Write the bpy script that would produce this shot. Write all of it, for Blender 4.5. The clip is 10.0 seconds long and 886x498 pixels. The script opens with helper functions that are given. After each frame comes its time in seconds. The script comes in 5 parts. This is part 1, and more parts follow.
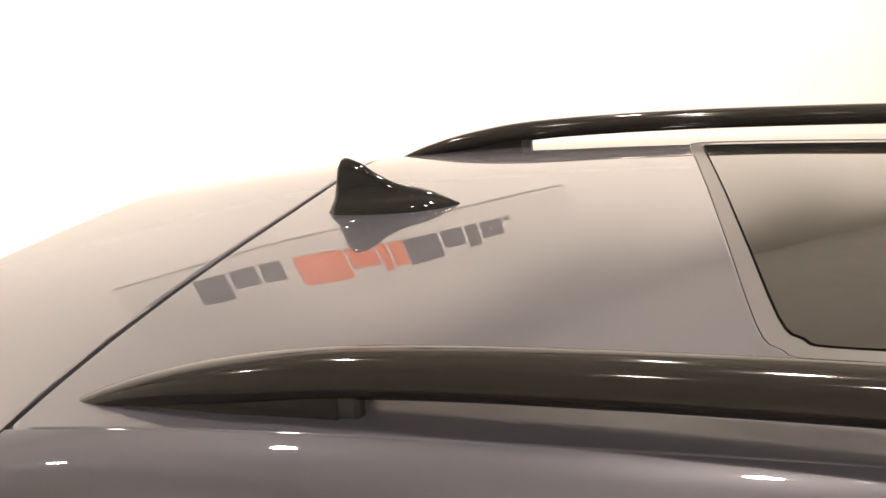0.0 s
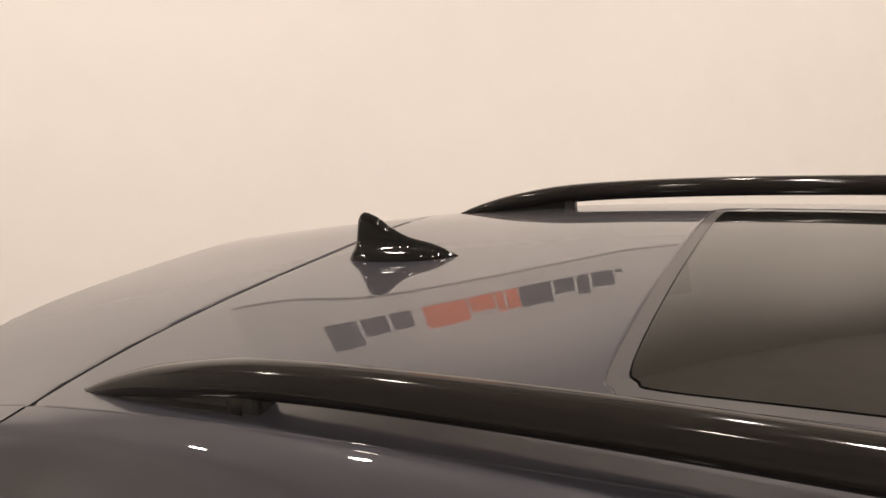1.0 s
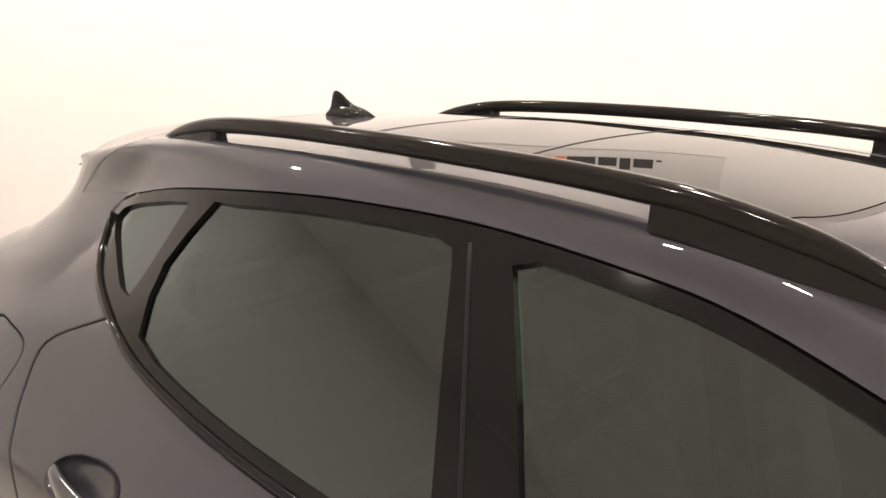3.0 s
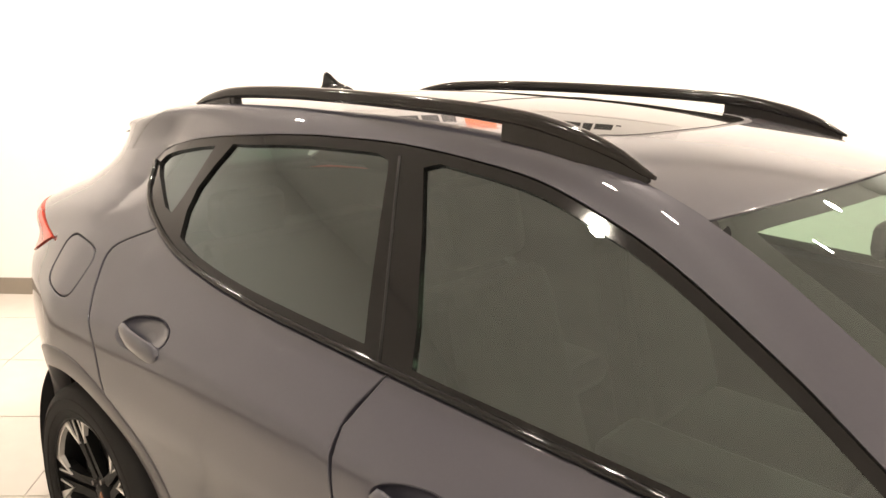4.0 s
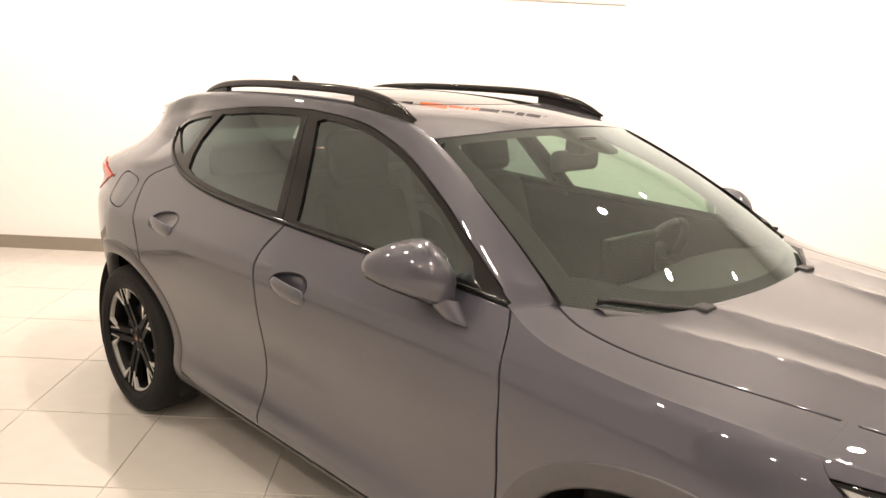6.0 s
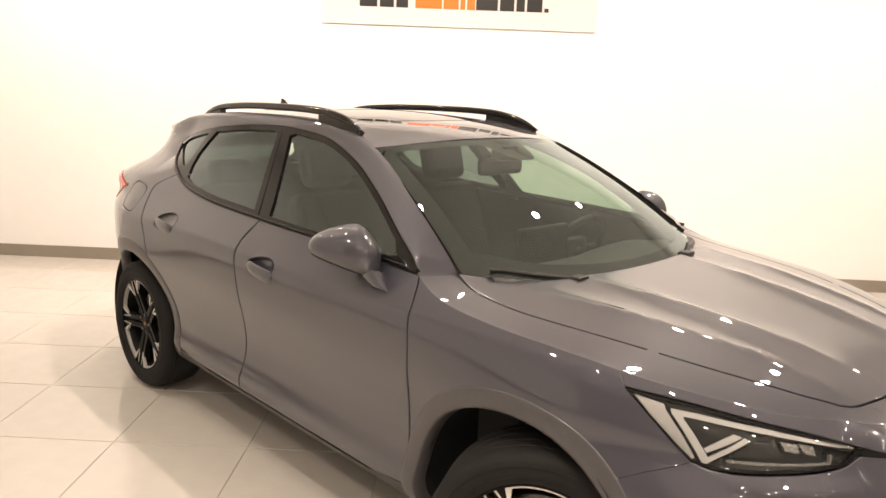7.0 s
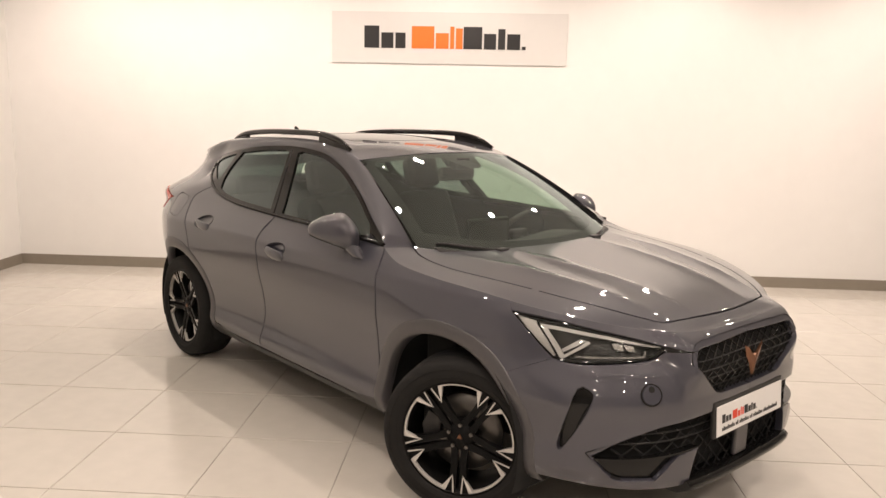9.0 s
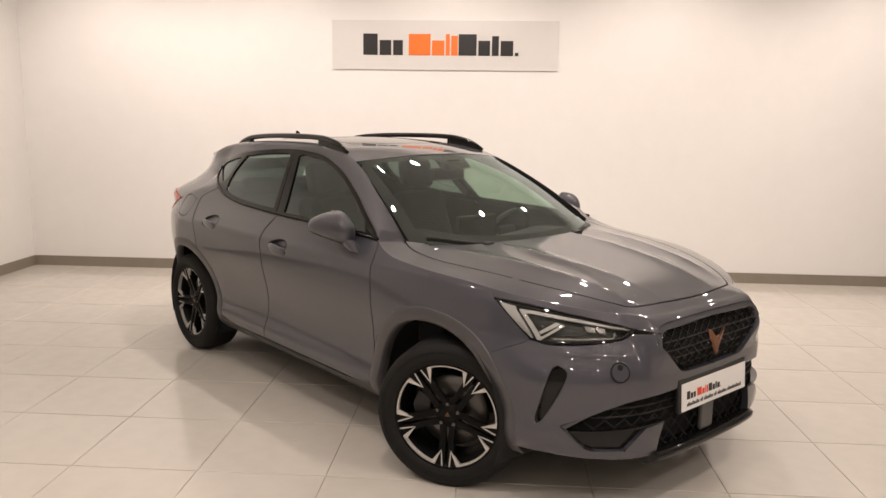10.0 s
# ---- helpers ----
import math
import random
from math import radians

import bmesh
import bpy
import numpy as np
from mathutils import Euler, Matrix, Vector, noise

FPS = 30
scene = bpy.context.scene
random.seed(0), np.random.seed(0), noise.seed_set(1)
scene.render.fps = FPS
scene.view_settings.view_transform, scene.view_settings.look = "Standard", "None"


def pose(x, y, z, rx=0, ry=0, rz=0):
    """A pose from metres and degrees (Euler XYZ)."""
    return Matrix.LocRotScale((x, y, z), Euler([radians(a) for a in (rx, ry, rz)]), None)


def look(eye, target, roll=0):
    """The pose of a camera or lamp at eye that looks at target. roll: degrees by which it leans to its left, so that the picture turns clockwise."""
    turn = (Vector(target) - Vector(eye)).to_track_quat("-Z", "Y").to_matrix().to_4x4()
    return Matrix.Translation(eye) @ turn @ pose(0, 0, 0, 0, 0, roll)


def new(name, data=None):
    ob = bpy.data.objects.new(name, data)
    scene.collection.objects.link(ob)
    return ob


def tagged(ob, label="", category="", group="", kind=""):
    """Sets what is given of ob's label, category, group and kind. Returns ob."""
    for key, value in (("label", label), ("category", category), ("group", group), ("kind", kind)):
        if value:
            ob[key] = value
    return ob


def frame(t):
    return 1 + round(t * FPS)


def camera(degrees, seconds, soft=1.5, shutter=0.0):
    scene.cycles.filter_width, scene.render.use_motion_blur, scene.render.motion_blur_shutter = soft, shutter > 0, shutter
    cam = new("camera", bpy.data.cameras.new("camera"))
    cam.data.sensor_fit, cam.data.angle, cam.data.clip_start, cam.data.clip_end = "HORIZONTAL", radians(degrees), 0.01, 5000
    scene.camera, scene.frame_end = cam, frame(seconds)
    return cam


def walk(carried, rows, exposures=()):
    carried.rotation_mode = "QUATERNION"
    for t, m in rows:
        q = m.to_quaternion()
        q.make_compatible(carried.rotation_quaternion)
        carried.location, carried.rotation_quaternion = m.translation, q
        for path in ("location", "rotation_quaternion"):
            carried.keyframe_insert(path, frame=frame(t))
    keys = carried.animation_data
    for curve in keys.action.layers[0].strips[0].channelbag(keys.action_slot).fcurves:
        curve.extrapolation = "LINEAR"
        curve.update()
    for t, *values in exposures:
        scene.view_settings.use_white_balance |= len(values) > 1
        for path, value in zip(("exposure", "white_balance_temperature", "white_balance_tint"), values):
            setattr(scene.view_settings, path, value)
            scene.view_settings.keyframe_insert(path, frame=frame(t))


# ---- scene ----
cam = camera(59.1, 10.0)
PATH = [
    (0, (-1.029, -0.899, 1.72), (-1.472, 0.948, 1.093), -1.8),
    (0.5, (-0.978, -0.963, 1.736), (-1.448, 0.903, 1.194), -1.1),
    (1, (-0.786, -0.94, 1.736), (-1.637, 0.808, 1.264), -2.4),
    (1.5, (-0.575, -0.984, 1.731), (-1.524, 0.709, 1.25), -1.0),
    (2, (-0.387, -1.111, 1.731), (-1.417, 0.531, 1.24), 0.4),
    (2.5, (-0.097, -1.227, 1.723), (-1.266, 0.305, 1.189), 1.4),
    (2.7, (0.024, -1.268, 1.705), (-1.206, 0.214, 1.168), 1.9),
    (3.8, (0.575, -1.674, 1.651), (-0.692, -0.218, 1.128), 2.6),
    (4, (0.694, -1.715, 1.647), (-0.585, -0.267, 1.128), 2.1),
    (4.5, (1.054, -1.789, 1.629), (-0.301, -0.414, 1.108), 1.5),
    (5, (1.349, -1.93, 1.634), (-0.039, -0.586, 1.115), 1.4),
    (5.5, (1.667, -2.106, 1.643), (0.307, -0.729, 1.138), 2.0),
    (5.7, (1.784, -2.2, 1.631), (0.44, -0.801, 1.145), 2.9),
    (6.8, (2.526, -2.381, 1.628), (1.085, -1.061, 1.2), 2.0),
    (7, (2.626, -2.452, 1.641), (1.203, -1.107, 1.229), 2.2),
    (7.5, (2.939, -2.547, 1.623), (1.491, -1.22, 1.244), 1.9),
    (8, (3.206, -2.639, 1.637), (1.701, -1.375, 1.269), 1.4),
    (8.5, (3.409, -2.829, 1.647), (1.915, -1.548, 1.291), 1.3),
    (9, (3.602, -2.937, 1.645), (2.123, -1.636, 1.301), 1.2),
    (9.5, (3.799, -3.003, 1.635), (2.314, -1.706, 1.302), 1.1),
    (10, (3.867, -3.073, 1.646), (2.379, -1.779, 1.312), 0.8),
]
EXPOSURES = [(0, 0.14, 6400, 10), (0.5, -0.53, 6300, 11), (1, -0.88, 6300, 12), (2, -0.86, 6150, 12), (2.7, -0.48, 6100, 12), (3.8, 0.28, 6400, 10), (4.5, 0.34, 6400, 11),
             (5.5, 0.26, 6350, 12), (7, -0.02, 6550, 12), (8, -0.18, 6550, 12), (9, -0.44, 6350, 13), (10, -0.68, 6200, 13)]
walk(cam, [(t, look(eye, target, roll)) for t, eye, target, roll in PATH], EXPOSURES)

# ---------------------------------------------------------------- light
A45 = radians(45.5)
AX, BX = Vector((math.cos(A45), math.sin(A45), 0)), Vector((-math.sin(A45), math.cos(A45), 0))
WALL_B, WALL_A, CEIL = 3.15, -4.41, 3.40


def room(a, b, z=0.0):
    """A place in the showroom: a along the back wall, b towards it."""
    return AX * a + BX * b + Vector((0, 0, z))


world = bpy.data.worlds.new("showroom_air")
scene.world = world
world.use_nodes = True
world.node_tree.nodes["Background"].inputs[0].default_value = (1.0, 0.86, 0.72, 1)
world.node_tree.nodes["Background"].inputs[1].default_value = 0.03


# ---------------------------------------------------------------- materials
def material(name, colour, rough=0.5, metal=0.0, coat=0.0, vary=0.0, scale=8.0, bump=0.0, bump_scale=60.0, noise_rough=0.0, **more):
    m = bpy.data.materials.new(name)
    m.use_nodes = True
    nt = m.node_tree
    p = nt.nodes["Principled BSDF"]
    p.inputs["Base Color"].default_value = (*colour, 1)
    p.inputs["Roughness"].default_value = rough
    p.inputs["Metallic"].default_value = metal
    p.inputs["Coat Weight"].default_value = coat
    p.inputs["Coat Roughness"].default_value = 0.012
    for key, value in more.items():
        p.inputs[key.replace("_", " ")].default_value = value
    if vary or noise_rough or bump:
        co = nt.nodes.new("ShaderNodeTexCoord")
    if vary or noise_rough:
        big, fine = nt.nodes.new("ShaderNodeTexNoise"), nt.nodes.new("ShaderNodeTexNoise")
        big.inputs["Scale"].default_value, fine.inputs["Scale"].default_value = scale * 0.15, scale
        big.inputs["Detail"].default_value, fine.inputs["Detail"].default_value = 3, 4
        mix = nt.nodes.new("ShaderNodeMath")
        mix.operation = "ADD"
        for n, tex in enumerate((big, fine)):
            nt.links.new(co.outputs["Object"], tex.inputs["Vector"])
            nt.links.new(tex.outputs["Fac"], mix.inputs[n])
        if vary:
            ramp = nt.nodes.new("ShaderNodeValToRGB")
            ramp.color_ramp.elements[0].position, ramp.color_ramp.elements[1].position = 0.3, 0.7
            ramp.color_ramp.elements[0].color = (*[c * (1 - vary) for c in colour], 1)
            ramp.color_ramp.elements[1].color = (*[min(1, c * (1 + vary)) for c in colour], 1)
            half = nt.nodes.new("ShaderNodeMath")
            half.operation, half.inputs[1].default_value = "MULTIPLY", 0.5
            nt.links.new(mix.outputs[0], half.inputs[0])
            nt.links.new(half.outputs[0], ramp.inputs["Fac"])
            nt.links.new(ramp.outputs["Color"], p.inputs["Base Color"])
        if noise_rough:
            span = nt.nodes.new("ShaderNodeMapRange")
            span.inputs["From Min"].default_value, span.inputs["From Max"].default_value = 0.6, 1.4
            span.inputs["To Min"].default_value = max(0.0, rough - noise_rough)
            span.inputs["To Max"].default_value = rough + noise_rough
            nt.links.new(mix.outputs[0], span.inputs["Value"])
            nt.links.new(span.outputs["Result"], p.inputs["Roughness"])
    if bump:
        tex, b = nt.nodes.new("ShaderNodeTexNoise"), nt.nodes.new("ShaderNodeBump")
        tex.inputs["Scale"].default_value, tex.inputs["Detail"].default_value = bump_scale, 4
        b.inputs["Strength"].default_value, b.inputs["Distance"].default_value = bump, 0.002
        nt.links.new(co.outputs["Object"], tex.inputs["Vector"])
        nt.links.new(tex.outputs["Fac"], b.inputs["Height"])
        nt.links.new(b.outputs["Normal"], p.inputs["Normal"])
    return m


def glowing(name, colour, strength):
    m = bpy.data.materials.new(name)
    m.use_nodes = True
    p = m.node_tree.nodes["Principled BSDF"]
    p.inputs["Base Color"].default_value = (*colour, 1)
    p.inputs["Emission Color"].default_value = (*colour, 1)
    p.inputs["Emission Strength"].default_value = strength
    return m


def tinted_glass(name, colour, rough=0.0, face=0.085):
    """Thin glass: clear straight through in its tint, with the gloss of a pane."""
    m = bpy.data.materials.new(name)
    m.use_nodes = True
    nt = m.node_tree
    nt.nodes.clear()
    out, mix = nt.nodes.new("ShaderNodeOutputMaterial"), nt.nodes.new("ShaderNodeMixShader")
    clear, gloss, side = nt.nodes.new("ShaderNodeBsdfTransparent"), nt.nodes.new("ShaderNodeBsdfGlossy"), nt.nodes.new("ShaderNodeLayerWeight")
    power, span = nt.nodes.new("ShaderNodeMath"), nt.nodes.new("ShaderNodeMapRange")
    clear.inputs["Color"].default_value = (*colour, 1)
    gloss.inputs["Roughness"].default_value = rough
    gloss.inputs["Color"].default_value = (0.86, 0.97, 0.98, 1)
    side.inputs["Blend"].default_value = 0.5
    power.operation, power.inputs[1].default_value = "POWER", 5.0
    span.inputs["To Min"].default_value, span.inputs["To Max"].default_value = face, 1.0
    nt.links.new(side.outputs["Facing"], power.inputs[0])
    nt.links.new(power.outputs[0], span.inputs["Value"])
    nt.links.new(span.outputs["Result"], mix.inputs[0])
    nt.links.new(clear.outputs[0], mix.inputs[1])
    nt.links.new(gloss.outputs[0], mix.inputs[2])
    nt.links.new(mix.outputs[0], out.inputs["Surface"])
    return m


PAINT = material("grey_car_paint", (0.048, 0.048, 0.062), rough=0.42, metal=0.08, Coat_IOR=1.6, Specular_IOR_Level=0.25, coat=1.0, vary=0.03, scale=900, bump=0.02, bump_scale=1500)
GLOSS_BLACK = material("gloss_black_plastic", (0.007, 0.007, 0.007), rough=0.05, noise_rough=0.02, scale=20, IOR=1.4)
SATIN_BLACK = material("satin_black_plastic", (0.018, 0.017, 0.017), rough=0.42, bump=0.15, bump_scale=900, vary=0.1, scale=40)
RUBBER = material("tyre_rubber", (0.010, 0.0095, 0.009), rough=0.72, Specular_IOR_Level=0.25, bump=0.2, bump_scale=300, vary=0.15, scale=30)
DARK_LINING = material("dark_lining", (0.006, 0.006, 0.006), rough=0.9, vary=0.1, scale=10)
WALL_PAINT = material("white_wall_paint", (0.80, 0.79, 0.77), rough=0.7, vary=0.02, scale=6, bump=0.12, bump_scale=250)
# grey of the unseen walls, set by how bright the car's reflections should be
UNSEEN_PAINT = material("unseen_wall_grey", (0.58, 0.56, 0.54), rough=0.8, vary=0.03, scale=5)
TILE = material("cream_porcelain_tile", (0.56, 0.53, 0.48), rough=0.17, vary=0.05, scale=9, noise_rough=0.07)
GROUT = material("grey_grout", (0.37, 0.34, 0.30), rough=0.9, vary=0.1, scale=30)
SKIRTING = material("taupe_skirting", (0.24, 0.21, 0.17), rough=0.5, vary=0.06, scale=12)
SCREEN_GLASS = tinted_glass("green_tinted_glass", (0.66, 0.76, 0.68), face=0.14)
DOOR_GLASS = tinted_glass("tinted_door_glass", (0.50, 0.66, 0.55), face=0.145)
SUNROOF_GLASS = material("black_sunroof_glass", (0.012, 0.012, 0.011), rough=0.02, IOR=1.6, vary=0.1, scale=10)
PRIVACY_GLASS = tinted_glass("dark_tinted_glass", (0.20, 0.27, 0.245), face=0.145)
QUARTER_GLASS = tinted_glass("deep_tinted_glass", (0.06, 0.08, 0.073), face=0.14)


# ---------------------------------------------------------------- building helpers
def part(name, bm, mat, parent=None, label="", smooth=False, kind=""):
    me = bpy.data.meshes.new(name)
    bm.to_mesh(me)
    bm.free()
    me.materials.append(mat)
    if smooth:
        me.shade_smooth()
    ob = new(name, me)
    ob.parent = parent
    return tagged(ob, label=label, kind=kind)


def thing(name, label, category, group=""):
    return tagged(new(name), label, category, group)


def box(bm, lo, hi, bevel=0.0, segments=2):
    r = bmesh.ops.create_cube(bm, size=1.0, matrix=Matrix.Translation((Vector(lo) + Vector(hi)) / 2) @ Matrix.Diagonal((*(Vector(hi) - Vector(lo)), 1)))
    if bevel:
        es = list({e for v in r["verts"] for e in v.link_edges})
        bmesh.ops.bevel(bm, geom=es, offset=bevel, segments=segments, affect="EDGES", profile=0.5)
    return bm


def room_box(bm, a0, a1, b0, b1, z0, z1):
    vs = [bm.verts.new(room(a, b, z)) for z in (z0, z1) for b in (b0, b1) for a in (a0, a1)]
    for f in ((0, 2, 3, 1), (4, 5, 7, 6), (0, 1, 5, 4), (2, 6, 7, 3), (0, 4, 6, 2), (1, 3, 7, 5)):
        bm.faces.new([vs[i] for i in f])
    return bm


def curve(*knots):
    """A smooth function through (x, value) knots that never overshoots."""
    xs, ys = np.array(knots, float).T
    h, d = np.diff(xs), np.diff(ys) / np.diff(xs)
    s = np.zeros(len(xs))
    for i in range(1, len(xs) - 1):
        if d[i - 1] * d[i] > 0:
            w1, w2 = 2 * h[i] + h[i - 1], h[i] + 2 * h[i - 1]
            s[i] = (w1 + w2) / (w1 / d[i - 1] + w2 / d[i])
    s[0], s[-1] = d[0], d[-1]

    def f(x):
        if x <= xs[0]:
            return float(ys[0] + s[0] * (x - xs[0]))
        if x >= xs[-1]:
            return float(ys[-1] + s[-1] * (x - xs[-1]))
        i = int(np.searchsorted(xs, x)) - 1
        t = (x - xs[i]) / h[i]
        return float((1 + 2 * t) * (1 - t) ** 2 * ys[i] + t * (1 - t) ** 2 * h[i] * s[i] + t * t * (3 - 2 * t) * ys[i + 1] + t * t * (t - 1) * h[i] * s[i + 1])

    return f


def line(*pts, n=6):
    """A smooth open line through points, n steps between each two."""
    p = [np.array(q, float) for q in pts]
    p = [2 * p[0] - p[1]] + p + [2 * p[-1] - p[-2]]
    out = []
    for i in range(1, len(p) - 2):
        for k in range(n):
            t = k / n
            out.append(0.5 * (2 * p[i] + (p[i + 1] - p[i - 1]) * t + (2 * p[i - 1] - 5 * p[i] + 4 * p[i + 1] - p[i + 2]) * t * t
                              + (3 * p[i] - p[i - 1] - 3 * p[i + 1] + p[i + 2]) * t ** 3))
    out.append(p[-2])
    return [tuple(float(v) for v in q) for q in out]


def arc(cx, cy, r, a0, a1, n=20):
    return [(cx + r * math.cos(radians(a0 + (a1 - a0) * i / n)), cy + r * math.sin(radians(a0 + (a1 - a0) * i / n))) for i in range(n + 1)]


def clean(poly, least=0.002):
    out = []
    for q in poly:
        if not out or math.dist(q, out[-1]) > least:
            out.append(q)
    if math.dist(out[0], out[-1]) <= least:
        out.pop()
    return out


def inside(x, y, loops):
    odd = False
    for loop in loops:
        j = len(loop) - 1
        for i in range(len(loop)):
            (x1, y1), (x2, y2) = loop[i], loop[j]
            if (y1 > y) != (y2 > y) and x < (x2 - x1) * (y - y1) / (y2 - y1) + x1:
                odd = not odd
            j = i
    return odd


def cut_sheet(loops, step, roll=0.0):
    """Triangles that fill flat loops (an outline and its holes) at an even step; roll keeps a narrow row of faces along the edges."""
    from mathutils.geometry import delaunay_2d_cdt
    loops = [clean(l) for l in loops]
    pts, edges = [], []
    for loop in loops:
        first = len(pts)
        dense = []
        for i, p in enumerate(loop):
            q = loop[(i + 1) % len(loop)]
            k = max(1, int(math.dist(p, q) / step + 0.5))
            dense += [(p[0] + (q[0] - p[0]) * j / k, p[1] + (q[1] - p[1]) * j / k) for j in range(k)]
        pts += dense
        edges += [(first + i, first + (i + 1) % len(dense)) for i in range(len(dense))]
    rim = np.array(pts)
    if roll:
        near = []
        for first, last in [(i, j) for i, j in edges]:
            (x0, y0), (x1, y1) = rim[first], rim[last]
            size = math.hypot(x1 - x0, y1 - y0)
            if size < 1e-6:
                continue
            for t in (0.05, 0.35, 0.65, 0.95):
                mx, my = x0 + (x1 - x0) * t, y0 + (y1 - y0) * t
                for way in (-1, 1):
                    q = (mx - way * (y1 - y0) / size * roll, my + way * (x1 - x0) / size * roll)
                    if inside(*q, loops):
                        near.append(q)
        start, span = rim[[i for i, _ in edges]], rim[[j for _, j in edges]] - rim[[i for i, _ in edges]]
        square = np.maximum((span ** 2).sum(1), 1e-12)
        for q in near:
            t = np.clip(((q - start) * span).sum(1) / square, 0, 1)
            if np.hypot(*(start + span * t[:, None] - q).T).min() > 0.9 * roll:
                pts.append(q)
    lo, hi = rim.min(0), rim.max(0)
    rows = int((hi[1] - lo[1]) / (step * 0.87)) + 1
    for r in range(rows):
        y = lo[1] + (r + 0.5) * step * 0.87
        x = lo[0] + (0.25 if r % 2 else 0.75) * step
        while x < hi[0]:
            if inside(x, y, loops) and np.abs(rim - (x, y)).max(1).min() > 0.5 * step:
                pts.append((x, y))
            x += step
    vs, _, fs, *_ = delaunay_2d_cdt([Vector(p) for p in pts], edges, [], 0, 1e-6)
    keep = []
    for f in fs:
        c = sum((vs[i] for i in f), Vector((0, 0))) / len(f)
        if inside(c.x, c.y, loops):
            keep.append(f)
    return [tuple(v) for v in vs], keep


def panel(name, loops, lift, mat, parent=None, step=0.03, depth=0.012, offset=0.0, mirror=False, label="", roll=None, plain=None):
    """A sheet cut to its outline, laid on a surface by lift(u, v), with turned-in edges, rounded but where plain(u, v) says that the skin runs on."""
    if roll is None:
        roll = 0.0035 if mat is PAINT and depth > 0 else 0.0
    flat, tris = cut_sheet(loops, step, roll)
    bm, turn = bmesh.new(), mirror != (lift is shell)
    way = -1.0 if lift is shell else 1.0
    vs, skin, deep, runs_on = [], {}, {}, set()
    for u, v in flat:
        p, h = Vector(lift(u, v)), 0.003
        n = (Vector(lift(u + h, v)) - Vector(lift(u - h, v))).cross(Vector(lift(u, v + h)) - Vector(lift(u, v - h))) * way
        n = n.normalized() if n.length > 1e-12 else Vector((0, 0, 1))
        if mirror:
            p.y, n.y = -p.y, -n.y
        vert = bm.verts.new(p + n * offset)
        skin[vert] = n
        if plain and plain(u, v):
            runs_on.add(vert)
        vs.append(vert)
    for f in tris:
        try:
            bm.faces.new([vs[i] for i in (reversed(f) if turn else f)])
        except ValueError:
            pass
    bmesh.ops.delete(bm, geom=[v for v in bm.verts if not v.link_faces], context="VERTS")
    rim = [e for e in bm.edges if len(e.link_faces) == 1] if depth else []
    inner = {}
    if roll:
        away = {}
        for e in rim:
            a, b = e.verts
            side = (b.co - a.co).cross(skin[a])
            if side.dot(e.link_faces[0].calc_center_median() - a.co) > 0:
                side = -side
            for v in (a, b):
                away[v] = away.get(v, Vector((0, 0, 0))) + side
        for v, side in away.items():
            if side.length > 1e-9 and v not in runs_on:
                down = skin[v].copy()
                v.co -= down * 0.0018
                skin[v] = (down * 0.5 + side.normalized() * 0.87).normalized()
                deep[v] = down
    for e in rim:
        for v in e.verts:
            if v not in inner:
                inner[v] = (bm.verts.new(v.co), bm.verts.new(v.co - deep.get(v, skin[v]) * depth))
    for e in rim:
        a, b = e.verts
        loop = e.link_loops[0]
        if loop.vert != a:
            a, b = b, a
        bm.faces.new((inner[b][0], inner[a][0], inner[a][1], inner[b][1]))
    for f in bm.faces:
        f.smooth = True
    bm.normal_update()
    bm.verts.index_update()
    normals = [tuple(skin[v]) if v.is_valid and v in skin else tuple(v.normal) for v in bm.verts]
    ob = part(name, bm, mat, parent, label)
    ob.data.normals_split_custom_set_from_vertices(normals)
    return ob


def loft(name, rows, mat, parent=None, mirror=False, closed=False, caps=False, label="", flip=False, smooth=True):
    """A skin over rows of points, each row as long as the others."""
    bm = bmesh.new()
    grid = [[bm.verts.new((p[0], -p[1] if mirror else p[1], p[2])) for p in row] for row in rows]
    n = len(rows[0])
    turn = mirror != flip
    for r0, r1 in zip(grid, grid[1:]):
        for i in range(n if closed else n - 1):
            j = (i + 1) % n
            f = (r0[i], r0[j], r1[j], r1[i])
            bm.faces.new(reversed(f) if turn else f)
    if caps:
        for row, rev in ((grid[0], not turn), (grid[-1], turn)):
            bm.faces.new(list(reversed(row)) if rev else row)
    if closed:
        bmesh.ops.recalc_face_normals(bm, faces=bm.faces)
    for f in bm.faces:
        f.smooth = smooth and len(f.verts) < 5
    return part(name, bm, mat, parent, label)


def tube(bm, pts, r, sides=8, flat=1.0):
    """A round bar along points; r a number or one per point."""
    pts = [Vector(p) for p in pts]
    rings = []
    for i, p in enumerate(pts):
        way = (pts[min(i + 1, len(pts) - 1)] - pts[max(i - 1, 0)]).normalized()
        across = way.cross(Vector((0, 0, 1)))
        across = across.normalized() if across.length > 1e-4 else Vector((1, 0, 0))
        above = across.cross(way)
        rad = r[i] if isinstance(r, (list, tuple)) else r
        rings.append([bm.verts.new(p + (across * math.cos(k * math.tau / sides) + above * flat * math.sin(k * math.tau / sides)) * rad) for k in range(sides)])
    for a, b in zip(rings, rings[1:]):
        for k in range(sides):
            bm.faces.new((a[k], a[(k + 1) % sides], b[(k + 1) % sides], b[k])).smooth = True
    bm.faces.new(rings[0])
    bm.faces.new(list(reversed(rings[-1])))
    bmesh.ops.recalc_face_normals(bm, faces=bm.faces)
    return bm


